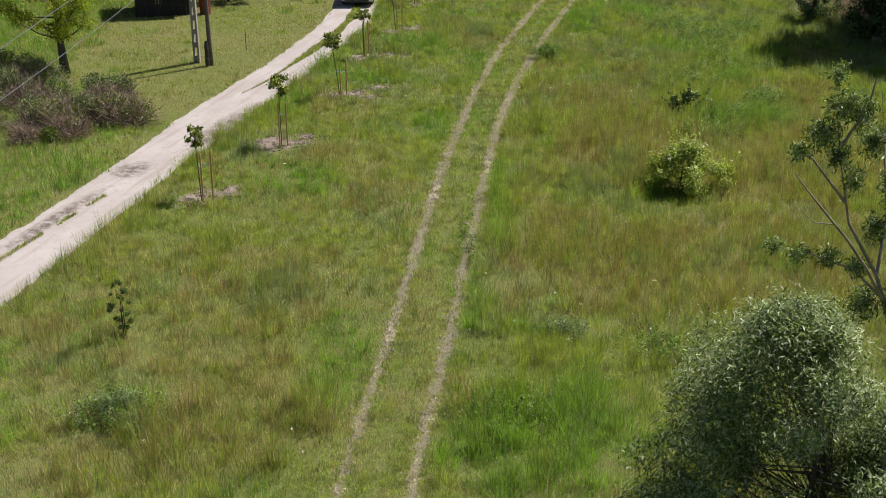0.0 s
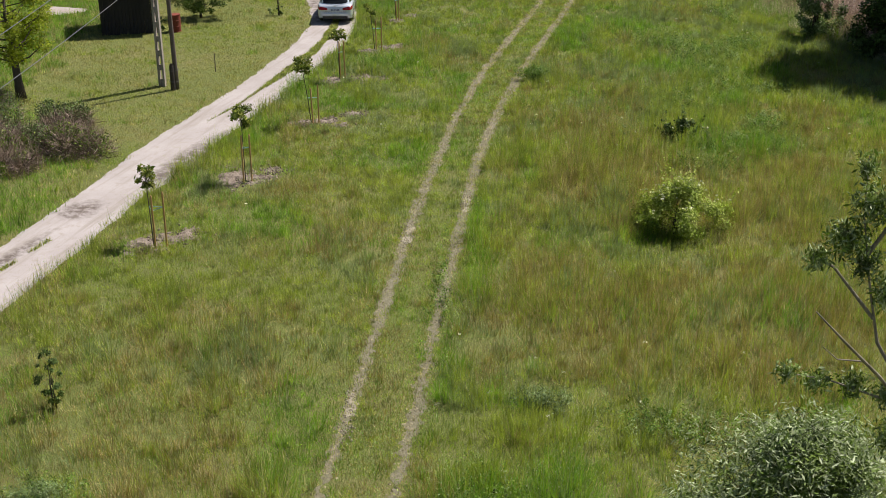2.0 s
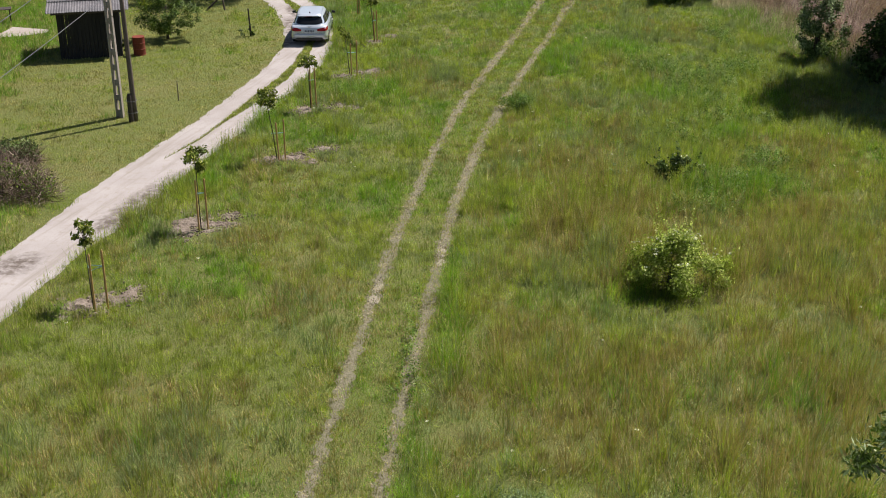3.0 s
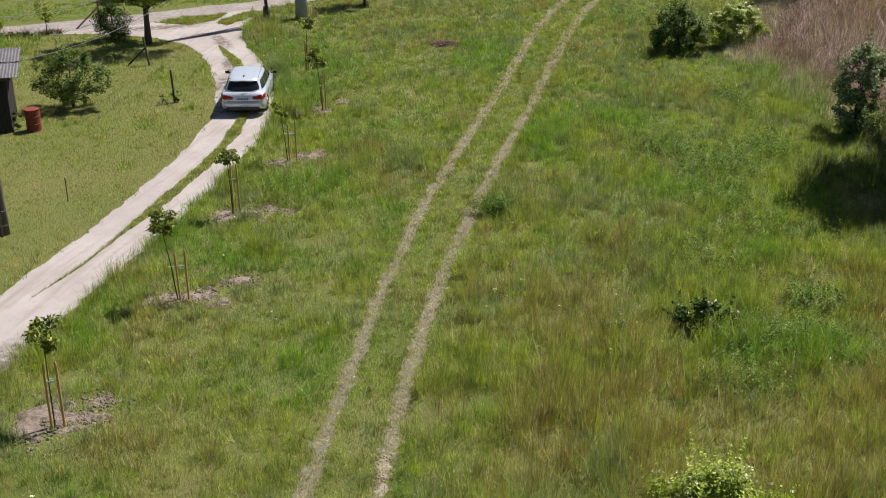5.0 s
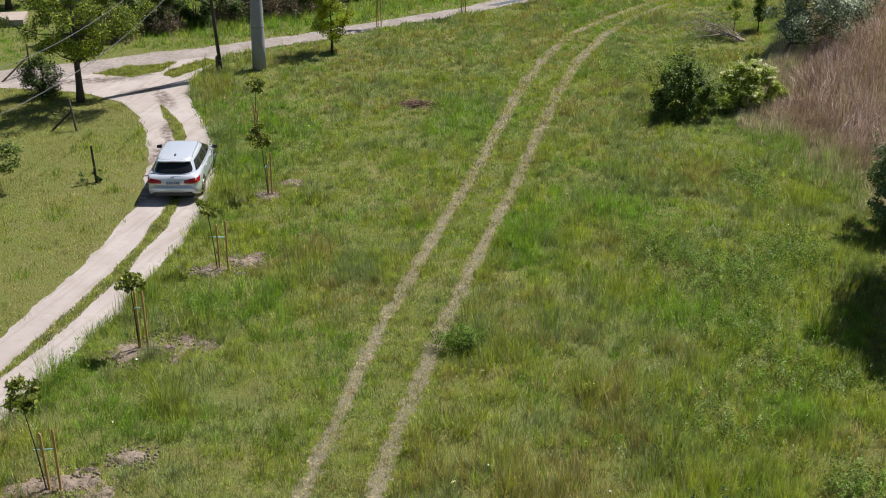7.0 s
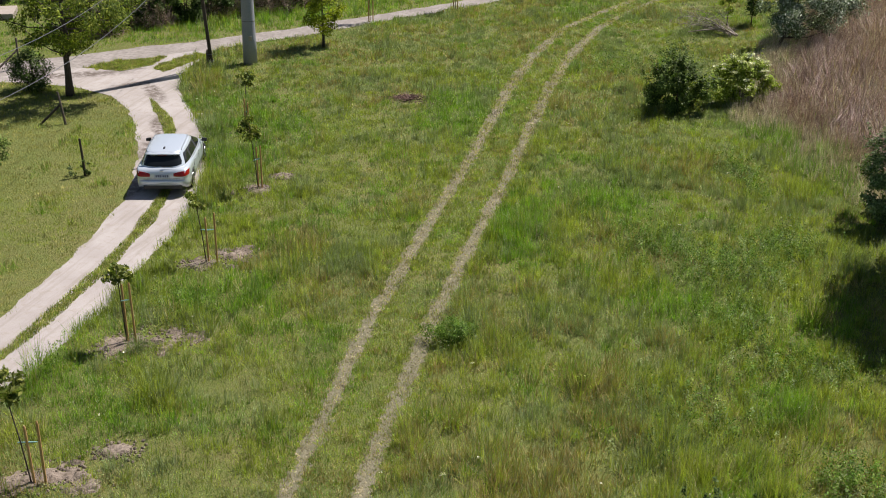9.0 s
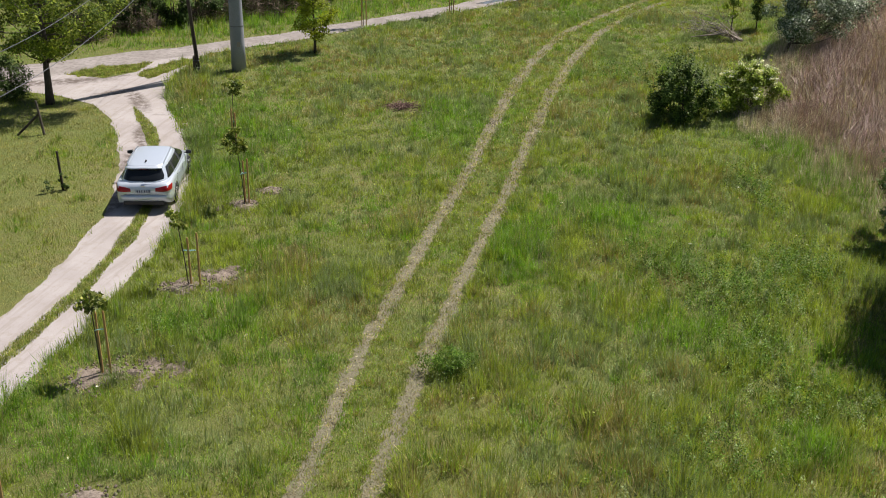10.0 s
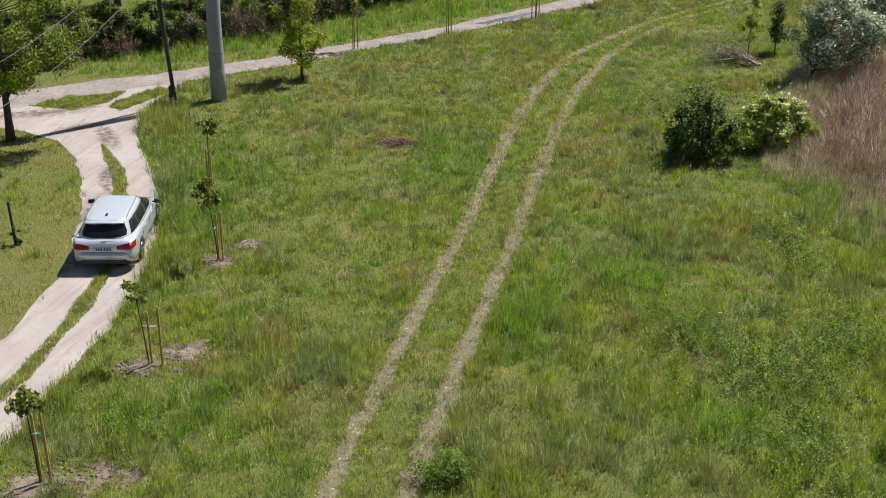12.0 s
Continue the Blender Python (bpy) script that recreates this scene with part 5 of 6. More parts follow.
def build_brush():
    """A heap of cut twigs, and a fallen dead bough."""
    rs = np.random.RandomState(521)
    heap = empty("twig_pile", 3.35, 70.2, 0, "small heap of dry brown cut twigs on the grass", "twig pile")
    s = Shape()
    for _ in range(150):
        a, u, l = rs.uniform(0, 6.28), abs(rs.normal(0, 0.38)), rs.uniform(0.25, 0.6)
        p = Vector((math.cos(a) * u * 1.9, math.sin(a) * u, max(0.01, 0.22 * (1 - u) * rs.rand())))
        b = rs.uniform(0, 6.28)
        s.tube([p, p + Vector((math.cos(b) * l * 0.5, math.sin(b) * l * 0.5, rs.uniform(0, 0.09))), p + Vector((math.cos(b) * l, math.sin(b) * l, 0.02))], [0.013, 0.010, 0.004], 4, False)
    tagged(s.made("twig_heap", TWIG_PILE, heap), kind="stuff")
    bough = empty("dead_bough", 19.7, 82.3, 0, "grey fallen dead bough with bare branches", "dead branch")
    s = Shape()
    for k in range(11):      # long stems lying one over another, with twigs to all sides
        a, l = rs.uniform(2.1, 3.0), rs.uniform(1.6, 3.6)
        p = Vector((1.0 + rs.uniform(-0.3, 0.2), 0.2 + rs.uniform(-0.3, 0.3), 0.1))
        q = p + Vector((math.cos(a) * l, math.sin(a) * l, rs.uniform(0.2, 1.2)))
        m = p.lerp(q, 0.5) + Vector((rs.uniform(-0.2, 0.2), rs.uniform(-0.2, 0.2), rs.uniform(0.05, 0.4)))
        s.tube([p, m, q], [0.03, 0.018, 0.005], 5, False)
        for _ in range(26):
            o = (p.lerp(m, rs.rand()) if rs.rand() < 0.35 else m.lerp(q, rs.rand()))
            e = o + Vector(rs.normal(size=3).tolist()) * 0.38
            s.tube([o, (e.x, e.y, max(0.03, e.z))], [0.010, 0.003], 4, False)
    s.tube([(1.2, 0.4, 0.0), (0.2, 0.2, 0.45), (-1.6, 0.0, 0.3)], [0.08, 0.06, 0.02], 7)
    tagged(s.made("branchwork", TWIG_GREY, bough), kind="stuff")


build_brush()


def build_flowers():
    """White umbels dotted over the meadow."""
    rs = np.random.RandomState(531)
    x, y = rs.uniform(-8, 18, 150), rs.uniform(14, 70, 150)
    keep = meadow_region(x, y) & (drift(x, y, 3, 533) > 0.5)
    x, y = np.concatenate([x[keep], [-2.4, -2.08, -2.5, 1.79]]), np.concatenate([y[keep], [15.57, 14.73, 15.1, 23.36]])
    z = rs.uniform(0.45, 0.6, len(x))
    heads = np.repeat(np.stack([x, y, z], 1), 9, 0) + rs.normal(size=(len(x) * 9, 3)) * np.array([0.025, 0.025, 0.008])
    v, f = leaf_mesh(heads, 0.035, rs, 0.9)
    sv, sf = twig_field(x, y, np.zeros(len(x)), z, rs, 0.012, 0.02)
    mesh_object("white_flowers", np.concatenate([v, np.repeat(sv.reshape(-1, 3, 3), [1, 1, 2], 1).reshape(-1, 3)]), np.concatenate([f, np.arange(len(x) * 4).reshape(-1, 4) + len(v)]), [FLOWER, FRESH], np.concatenate([np.zeros(len(f)), np.ones(len(x))]))
    tagged(bpy.data.objects["white_flowers"], "scattered white umbel flowers on thin stalks", "flowers", kind="stuff")


build_flowers()


# ---- planted saplings with their stakes ----
def build_stake(x, y, h, lean=(0.0, 0.0), group="sapling stakes"):
    thing = empty("tree_stake", x, y, 0, "round brown wooden stake driven beside a sapling", "stake", group)
    s = Shape().tube([(0, 0, -0.1), (lean[0] * 0.5, lean[1] * 0.5, h * 0.5), (lean[0], lean[1], h - 0.05), (lean[0], lean[1], h)], [0.03, 0.03, 0.03, 0.016], 9)
    s.made("post", STAKE, thing, smooth=False)


def build_sapling(x, y, crown_at, crown_r, seed, leaves=260, stakes=(), tie=True, whip=0.0):
    rs = np.random.RandomState(seed)
    crown_r, leaves = crown_r * 1.15, int(leaves * 1.45)
    thing = empty("sapling", x, y, 0, "newly planted sapling with a small leafy head", "sapling", "row of saplings")
    cx, cy, cz = crown_at[0] - x, crown_at[1] - y, crown_at[2]
    s = Shape().tube([(0, 0, -0.05), (cx * 0.35, cy * 0.35, cz * 0.45), (cx * 0.8, cy * 0.8, cz * 0.85), (cx, cy, cz + 0.1)], [0.018, 0.016, 0.013, 0.007], 7)
    cl = []
    for k in range(7):
        a, u = k * 2.4, crown_r * rs.uniform(0.35, 0.8)
        q = (cx + math.cos(a) * u, cy + math.sin(a) * u, cz + rs.uniform(-0.6, 0.8) * crown_r)
        s.tube([(cx * 0.9, cy * 0.9, cz * 0.93), q], [0.008, 0.003], 5, False)
        cl.append((*q, crown_r * 0.5, crown_r * 0.42))
    if whip:
        s.tube([(cx, cy, cz), (cx, cy, cz + whip)], [0.009, 0.005], 5, False)
        cl.append((cx, cy, cz + whip, crown_r * 0.6, crown_r * 0.5))
    s.made("trunk", BARK, thing, smooth=True)
    v, f = leaf_mesh(crown_points(cl, leaves, rs, 0.3), 0.14, rs, 0.5, 0.4)
    mesh_object("crown", v, f, LEAF_SAPLING, parent=thing)
    for sx, sy, h, lx, ly in stakes:
        build_stake(sx, sy, h, (lx, ly))
    if tie and len(stakes) > 1:
        (ax, ay, ah, alx, aly), (bx, by, bh, blx, bly) = stakes[:2]
        z = min(ah, bh) * 0.72
        pa, pb = Vector((ax + alx * 0.7 - x, ay + aly * 0.7 - y, z)), Vector((bx + blx * 0.7 - x, by + bly * 0.7 - y, z + 0.03))
        mid = Vector((cx * 0.6, cy * 0.6, z))
        Shape().tube([pa, mid, pb, pa], 0.012, 5, False).made("tie", TIE, thing, "pale blue-green tie band")


build_sapling(-7.33, 29.55, (-7.49, 29.96, 2.08), 0.28, 601, 230, ((-7.24, 29.39, 1.72, 0, 0.05), (-6.98, 29.67, 1.74, 0.02, 0)))
build_sapling(-5.56, 35.12, (-5.62, 35.36, 2.15), 0.36, 603, 340, ((-5.62, 35.08, 1.66, 0, 0.05), (-5.35, 35.15, 1.69, 0, 0)))
build_sapling(-4.08, 41.5, (-4.38, 41.55, 2.3), 0.36, 605, 360, ((-4.02, 41.5, 1.45, -0.05, 0.03), (-3.79, 41.52, 1.58, 0, 0)))
build_sapling(-3.6, 47.85, (-3.66, 47.8, 2.1), 0.32, 607, 300, ((-3.57, 47.87, 1.7, -0.02, 0), (-3.36, 47.84, 1.75, -0.03, 0)))
build_sapling(-2.4, 52.85, (-2.62, 52.95, 1.95), 0.26, 609, 190, ((-2.33, 52.85, 1.5, -0.02, 0), (-2.08, 52.85, 1.65, 0, 0)))
build_sapling(-1.72, 59.2, (-1.88, 59.0, 2.3), 0.38, 611, 400, ((-1.72, 59.3, 1.5, -0.02, 0), (-1.58, 59.2, 1.6, 0, 0)))
build_sapling(-2.99, 65.2, (-2.95, 65.25, 2.15), 0.3, 613, 260, ((-3.03, 65.15, 1.5, 0, 0), (-2.91, 65.2, 1.3, 0, 0)))
build_sapling(0.92, 85.2, (0.88, 85.2, 2.35), 0.42, 615, 300, ((0.84, 85.2, 1.9, 0, 0), (1.08, 85.2, 1.8, 0, 0)))
build_sapling(5.74, 88.2, (5.64, 88.2, 2.5), 0.4, 617, 260, ((5.62, 88.2, 1.9, 0, 0), (5.86, 88.2, 1.85, 0, 0)))
build_sapling(10.7, 92.5, (10.7, 92.5, 2.5), 0.4, 619, 260, ((10.5, 92.5, 1.9, 0, 0), (10.75, 92.5, 1.85, 0, 0), (10.9, 92.5, 1.8, 0, 0)))
build_sapling(15.3, 96.6, (15.3, 96.6, 2.4), 0.4, 621, 260, ((15.15, 96.6, 1.8, 0, 0), (15.45, 96.6, 1.8, 0, 0)))


# ---- poles and cables ----
def build_ladder_pole():
    """Precast pole: two tapering legs joined by webs, with openings between."""
    thing = empty("concrete_pole", -11.15, 46.6, 0, "pale precast concrete utility pole with a ladder of openings", "utility pole", turn=-8)
    h = 7.6
    for s in (-1, 1):
        Shape().loft([[(s * (0.105 - 0.025 * u) + a * 0.042, b * (0.09 - 0.02 * u), h * u - 0.15 * (1 - u)) for a, b in ((-1, -1), (1, -1), (1, 1), (-1, 1))] for u in np.linspace(0, 1, 8)]).made("leg", CONCRETE, thing)
    z = 0.0
    k = 0
    while z < h - 0.2:
        w = 0.21 - 0.05 * z / h
        Shape().box((0, 0, z + 0.08), (w - 0.04, 0.11, 0.24 if k else 0.5), 0.012).made("web", CONCRETE, thing)
        z += 0.62 if k else 0.75
        k += 1
    Shape().box((0, 0, h - 0.03), (0.30, 0.15, 0.14), 0.015).made("cap", CONCRETE, thing)


def build_wood_pole(x, y, h, lean, r, mat, stub_h, label, stub_side, stub_mat):
    thing = empty("wooden_pole", x, y, 0, label, "utility pole", turn=0)
    Shape().tube([(lean[0] * u, lean[1] * u, h * u - 0.2 * (1 - u)) for u in np.linspace(0, 1, 6)], [r * (1.1 - 0.32 * u) for u in np.linspace(0, 1, 6)], 12).made("shaft", mat, thing, smooth=True)
    Shape().tube([(stub_side[0], stub_side[1], -0.2), (stub_side[0], stub_side[1], stub_h * 0.9), (stub_side[0] * 0.9, stub_side[1] * 0.9, stub_h)], [r * 1.15, r * 0.95, r * 0.7], 10).made("stub", stub_mat, thing, "stub post strapped to the pole's foot")
    for z in (0.25 * stub_h + 0.1, 0.75 * stub_h):
        Shape().tube([(stub_side[0] / 2 + math.cos(a) * r * 2.1, stub_side[1] / 2 + math.sin(a) * r * 2.1, z) for a in np.linspace(0, 6.28, 13)], 0.012, 5, False).made("strap", WIRE, thing, "wire strap")
    for dz in (0.12, 0.5):
        Shape().tube([(lean[0] - r, lean[1], h - dz), (lean[0] - r - 0.08, lean[1], h - dz), (lean[0] - r - 0.08, lean[1], h - dz + 0.10)], [0.012, 0.012, 0.03], 6).made("insulator", CONCRETE, thing)


build_ladder_pole()
build_wood_pole(-10.42, 46.15, 5.75, (-0.05, 0.0), 0.10, OLD_WOOD, 1.15, "weathered wooden utility pole with a stub post", (-0.13, -0.13), DARK_WOOD)
build_wood_pole(-6.18, 75.45, 8.2, (-0.35, -1.2), 0.085, DARK_WOOD, 0.85, "dark tarred wooden pole with a stub post", (-0.16, -0.08), OLD_WOOD)
build_wood_pole(-13.2, -8.0, 6.2, (0.0, 0.0), 0.10, OLD_WOOD, 0.95, "weathered wooden utility pole at the lane", (-0.12, -0.1), DARK_WOOD)


def build_round_pole():
    thing = empty("round_pole", -4.43, 76.05, 0, "thick round grey spun-concrete pole in the grass", "utility pole")
    h = 12.5
    Shape().tube([(0, 0, h * u - 0.3 * (1 - u)) for u in np.linspace(0, 1, 9)], [0.345 - 0.16 * u for u in np.linspace(0, 1, 9)], 28).made("shaft", GREY_POLE, thing, smooth=True)
    Shape().tube([(0, 0, 2.1), (0, 0, 2.13)], [0.325, 0.325], 28).made("band", WIRE, thing, "thin metal band")
    Shape().box((0.1, -0.325, 1.3), (0.16, 0.02, 0.22), 0.004).made("plate", CONCRETE, thing, "small pale plate")


build_round_pole()


def build_cable(name, a, b, sag, r=0.011):
    a, b = Vector(a), Vector(b)
    pts = [a.lerp(b, u) - Vector((0, 0, sag * 4 * u * (1 - u))) for u in np.linspace(0, 1, 25)]
    tagged(Shape().tube([p - a for p in pts], r, 6, False).made(name, WIRE), "grey overhead cable strung between poles", "cable", "overhead cables").location = a


build_cable("overhead_cable", (-10.6, 46.15, 5.35), (-6.6, 75.6, 5.7), 1.6)
build_cable("overhead_cable", (-11.13, 46.6, 6.7), (-6.6, 75.6, 7.1), 1.8)
build_cable("overhead_cable", (-10.55, 46.15, 5.35), (-13.3, -8.0, 5.8), 0.9)
build_cable("overhead_cable", (-11.18, 46.6, 6.7), (-13.3, -8.0, 6.4), 0.9)


# ---- shed, barrel, posts, slabs ----
def build_shed():
    thing = empty("shed", -15.3, 57.1, 0, "dark weathered board shed with a grey sheet roof", "shed", turn=15)
    w, d, h = 2.8, 2.6, 2.22
    n = 17
    for side, (ox, oy, turn, length) in {"front": (0, -d / 2, 0, w), "back": (0, d / 2, 0, w), "left": (-w / 2, 0, 90, d), "right": (w / 2, 0, 90, d)}.items():
        n = int(length / 0.17)
        for k in range(n):
            rnd = random.uniform(-0.02, 0.02)
            c = (-length / 2 + (k + 0.5) * length / n)
            m = pose(0, 0, 0, 0, 0, turn)
            q = m @ Vector((c, 0, 0))
            hh = h + rnd + (0.28 if side == "back" else 0.0)
            mesh = Shape().box((0, 0, hh / 2), (length / n - 0.012, 0.03, hh), 0.004)
            ob = mesh.made("board", SHED_WALL, thing)
            ob.matrix_local = Matrix.Translation((ox + q.x, oy + q.y, 0)) @ m
    for sx in (-1, 1):
        for sy in (-1, 1):
            Shape().box((sx * (w / 2 - 0.07), sy * (d / 2 - 0.07), h / 2), (0.1, 0.1, h), 0.005).made("corner_post", DARK_WOOD, thing)
    Shape().box((0, 0, 0.06), (w - 0.1, d - 0.1, 0.12), 0.01).made("floor", SLAB, thing)
    for k in range(4):
        x0 = -w / 2 - 0.45 + k * (w + 0.9) / 4
        sheet = []
        for j in range(25):
            u = j / 24
            sheet.append((x0 + u * ((w + 0.9) / 4 + 0.06), 0.018 * math.sin(u * 8 * 2 * math.pi) + (0.012 if k % 2 else 0)))
        f, b = (-d / 2 - 0.3, h + 0.06), (d / 2 + 0.25, h + 0.40)
        for lo, hi, lift in ((0.0, 0.56, 0.0), (0.50, 1.0, 0.05)):
            s = Shape().loft([[(x, f[0] + (b[0] - f[0]) * u, f[1] + (b[1] - f[1]) * u + z + lift) for x, z in sheet] + [(x, f[0] + (b[0] - f[0]) * u, f[1] + (b[1] - f[1]) * u + z + lift - 0.012) for x, z in sheet[::-1]] for u in (lo, (lo + hi) / 2, hi)])
            s.made("roof_sheet", SHED_ROOF, thing)
    Shape().box((0, -d / 2 - 0.22, h), (w + 0.45, 0.07, 0.10), 0.006).made("fascia", DARK_WOOD, thing)
    Shape().box((w / 2 + 0.2, d / 2 - 0.5, h - 0.2), (0.04, 0.04, 0.6), 0.004).made("bracket", DARK_WOOD, thing)


def build_barrel(x, y):
    thing = empty("barrel", x, y, 0, "rust-red steel oil barrel standing on the lawn", "barrel")
    prof = [(0.29, 0.0), (0.30, 0.02), (0.285, 0.04), (0.285, 0.27), (0.30, 0.30), (0.285, 0.33), (0.285, 0.57), (0.30, 0.60), (0.285, 0.63), (0.285, 0.85), (0.30, 0.88), (0.29, 0.89), (0.275, 0.87)]
    Shape().tube([(0, 0, z) for r, z in prof], [r for r, z in prof], 24).made("drum", RUST, thing, smooth=False)
    lid = plain("barrel_lid", (0.42, 0.30, 0.27), 0.6)
    Shape().tube([(0, 0, 0.862), (0, 0, 0.876)], [0.27, 0.27], 24).made("lid", lid, thing, "faded pinkish lid")
    Shape().tube([(0.17, 0, 0.876), (0.17, 0, 0.895)], [0.035, 0.03], 10).made("bung", WIRE, thing)


def build_post(x, y, h, lean=(0, 0), r=0.045, mat=None, label="old dark wooden fence post leaning in the grass", name="fence_post"):
    thing = empty(name, x, y, 0, label, "post", "old fence posts")
    Shape().tube([(0, 0, -0.1), (lean[0] * 0.5, lean[1] * 0.5, h * 0.5), (lean[0], lean[1], h)], [r * 1.1, r, r * 0.9], 8).made("shaft", mat or DARK_WOOD, thing)
    return thing


def build_braced_post(x, y, h, foot, lean):
    thing = build_post(x, y, h, lean, 0.05, OLD_WOOD, "braced wooden corner post of a vanished fence", "braced_post")
    Shape().tube([(foot[0], foot[1], -0.08), (lean[0] * 0.6, lean[1] * 0.6, h * 0.62)], [0.05, 0.045], 8).made("brace", DARK_WOOD, thing, "dark diagonal brace")


build_shed()
build_barrel(-12.85, 56.5)
build_post(-8.12, 60.35, 1.4, (-0.06, 0))
build_tree("weed_bush", -8.09, 60.3, 0.7, 0.22, 0.0, LEAF_DARK, BARK, "dark climbing weed at the foot of a post", "shrub", clumps=5, leaves=240, size=0.09, girth=0.008, seed=651)
build_tree("weed_bush", -8.6, 60.15, 0.5, 0.3, 0.0, LEAF_GREY, BARK, "sparse weed beside an old post", "shrub", clumps=4, leaves=120, size=0.08, girth=0.008, seed=653)
build_braced_post(-10.55, 66.3, 1.35, (-1.1, -0.15), (-0.2, 0.05))
build_braced_post(-15.15, 74.7, 1.5, (-1.0, -1.4), (0.0, 0.0))
build_post(-14.04, 73.1, 1.35, (0, 0))
build_post(-9.32, 48.95, 0.85, (0, 0), 0.02, OLD_WOOD, "thin grey stick standing in the lawn", "stick")
blob("slab", SLAB_EDGE, SLAB, 0.05, "pale concrete slab beside the shed", "slab", 0.02, 41, 0.0)


def build_table(x, y, turn):
    """A plain garden table of boards on four legs."""
    thing = empty("garden_table", x, y, 0, "dark weathered wooden garden table on the lawn", "table", turn=turn)
    for k in range(4):
        Shape().box((0, -0.27 + k * 0.18, 0.73), (1.1, 0.165, 0.035), 0.006).made("board", DARK_WOOD, thing)
    for a in (-0.45, 0.45):
        Shape().box((a, 0, 0.69), (0.07, 0.62, 0.05), 0.005).made("batten", DARK_WOOD, thing)
        for b in (-0.25, 0.25):
            Shape().box((a, b, 0.33), (0.07, 0.07, 0.68), 0.006).made("leg", DARK_WOOD, thing)


def build_crate(x, y, turn):
    """A small whitewashed box with a lid, on short feet."""
    white = two_scale("whitewash", (0.66, 0.65, 0.62), (0.74, 0.73, 0.70), (0.45, 0.43, 0.40), 3, 20, 0.8, 0.3, 0.004)
    thing = empty("wooden_box", x, y, 0, "small whitewashed wooden box with a lid on feet", "box", turn=turn)
    Shape().box((0, 0, 0.35), (0.40, 0.36, 0.40), 0.012).made("body", white, thing)
    Shape().box((0, 0, 0.575), (0.48, 0.44, 0.05), 0.012).made("lid", white, thing, "pale overhanging lid")
    for a in (-0.15, 0.15):
        for b in (-0.13, 0.13):
            Shape().box((a, b, 0.075), (0.05, 0.05, 0.16), 0.004).made("foot", DARK_WOOD, thing)


build_table(-21.9, 63.1, 20)
build_crate(-22.6, 63.6, 12)


def build_low_wall():
    thing = empty("low_slab", -20.5, 85.6, 0, "low pale concrete culvert slab in the grass", "slab", turn=12)
    Shape().box((0, 0, 0.17), (3.0, 2.2, 0.36), 0.03).made("block", SLAB, thing)


build_low_wall()
puddle_m, puddle_nt = shader("puddle_water")
finish(puddle_nt, mix(puddle_nt, noisy(puddle_nt, 4), (0.10, 0.11, 0.12), (0.16, 0.16, 0.16)), 0.08, 0, None, spec=0.8)
blob("water", [(7.2, 91.2), (8.9, 92.9), (10.9, 94.6), (11.2, 94.5), (9.7, 92.9), (7.9, 91.2)], puddle_m, 0.024, "shallow puddle along the gravel road", "puddle", 0.06, 43)


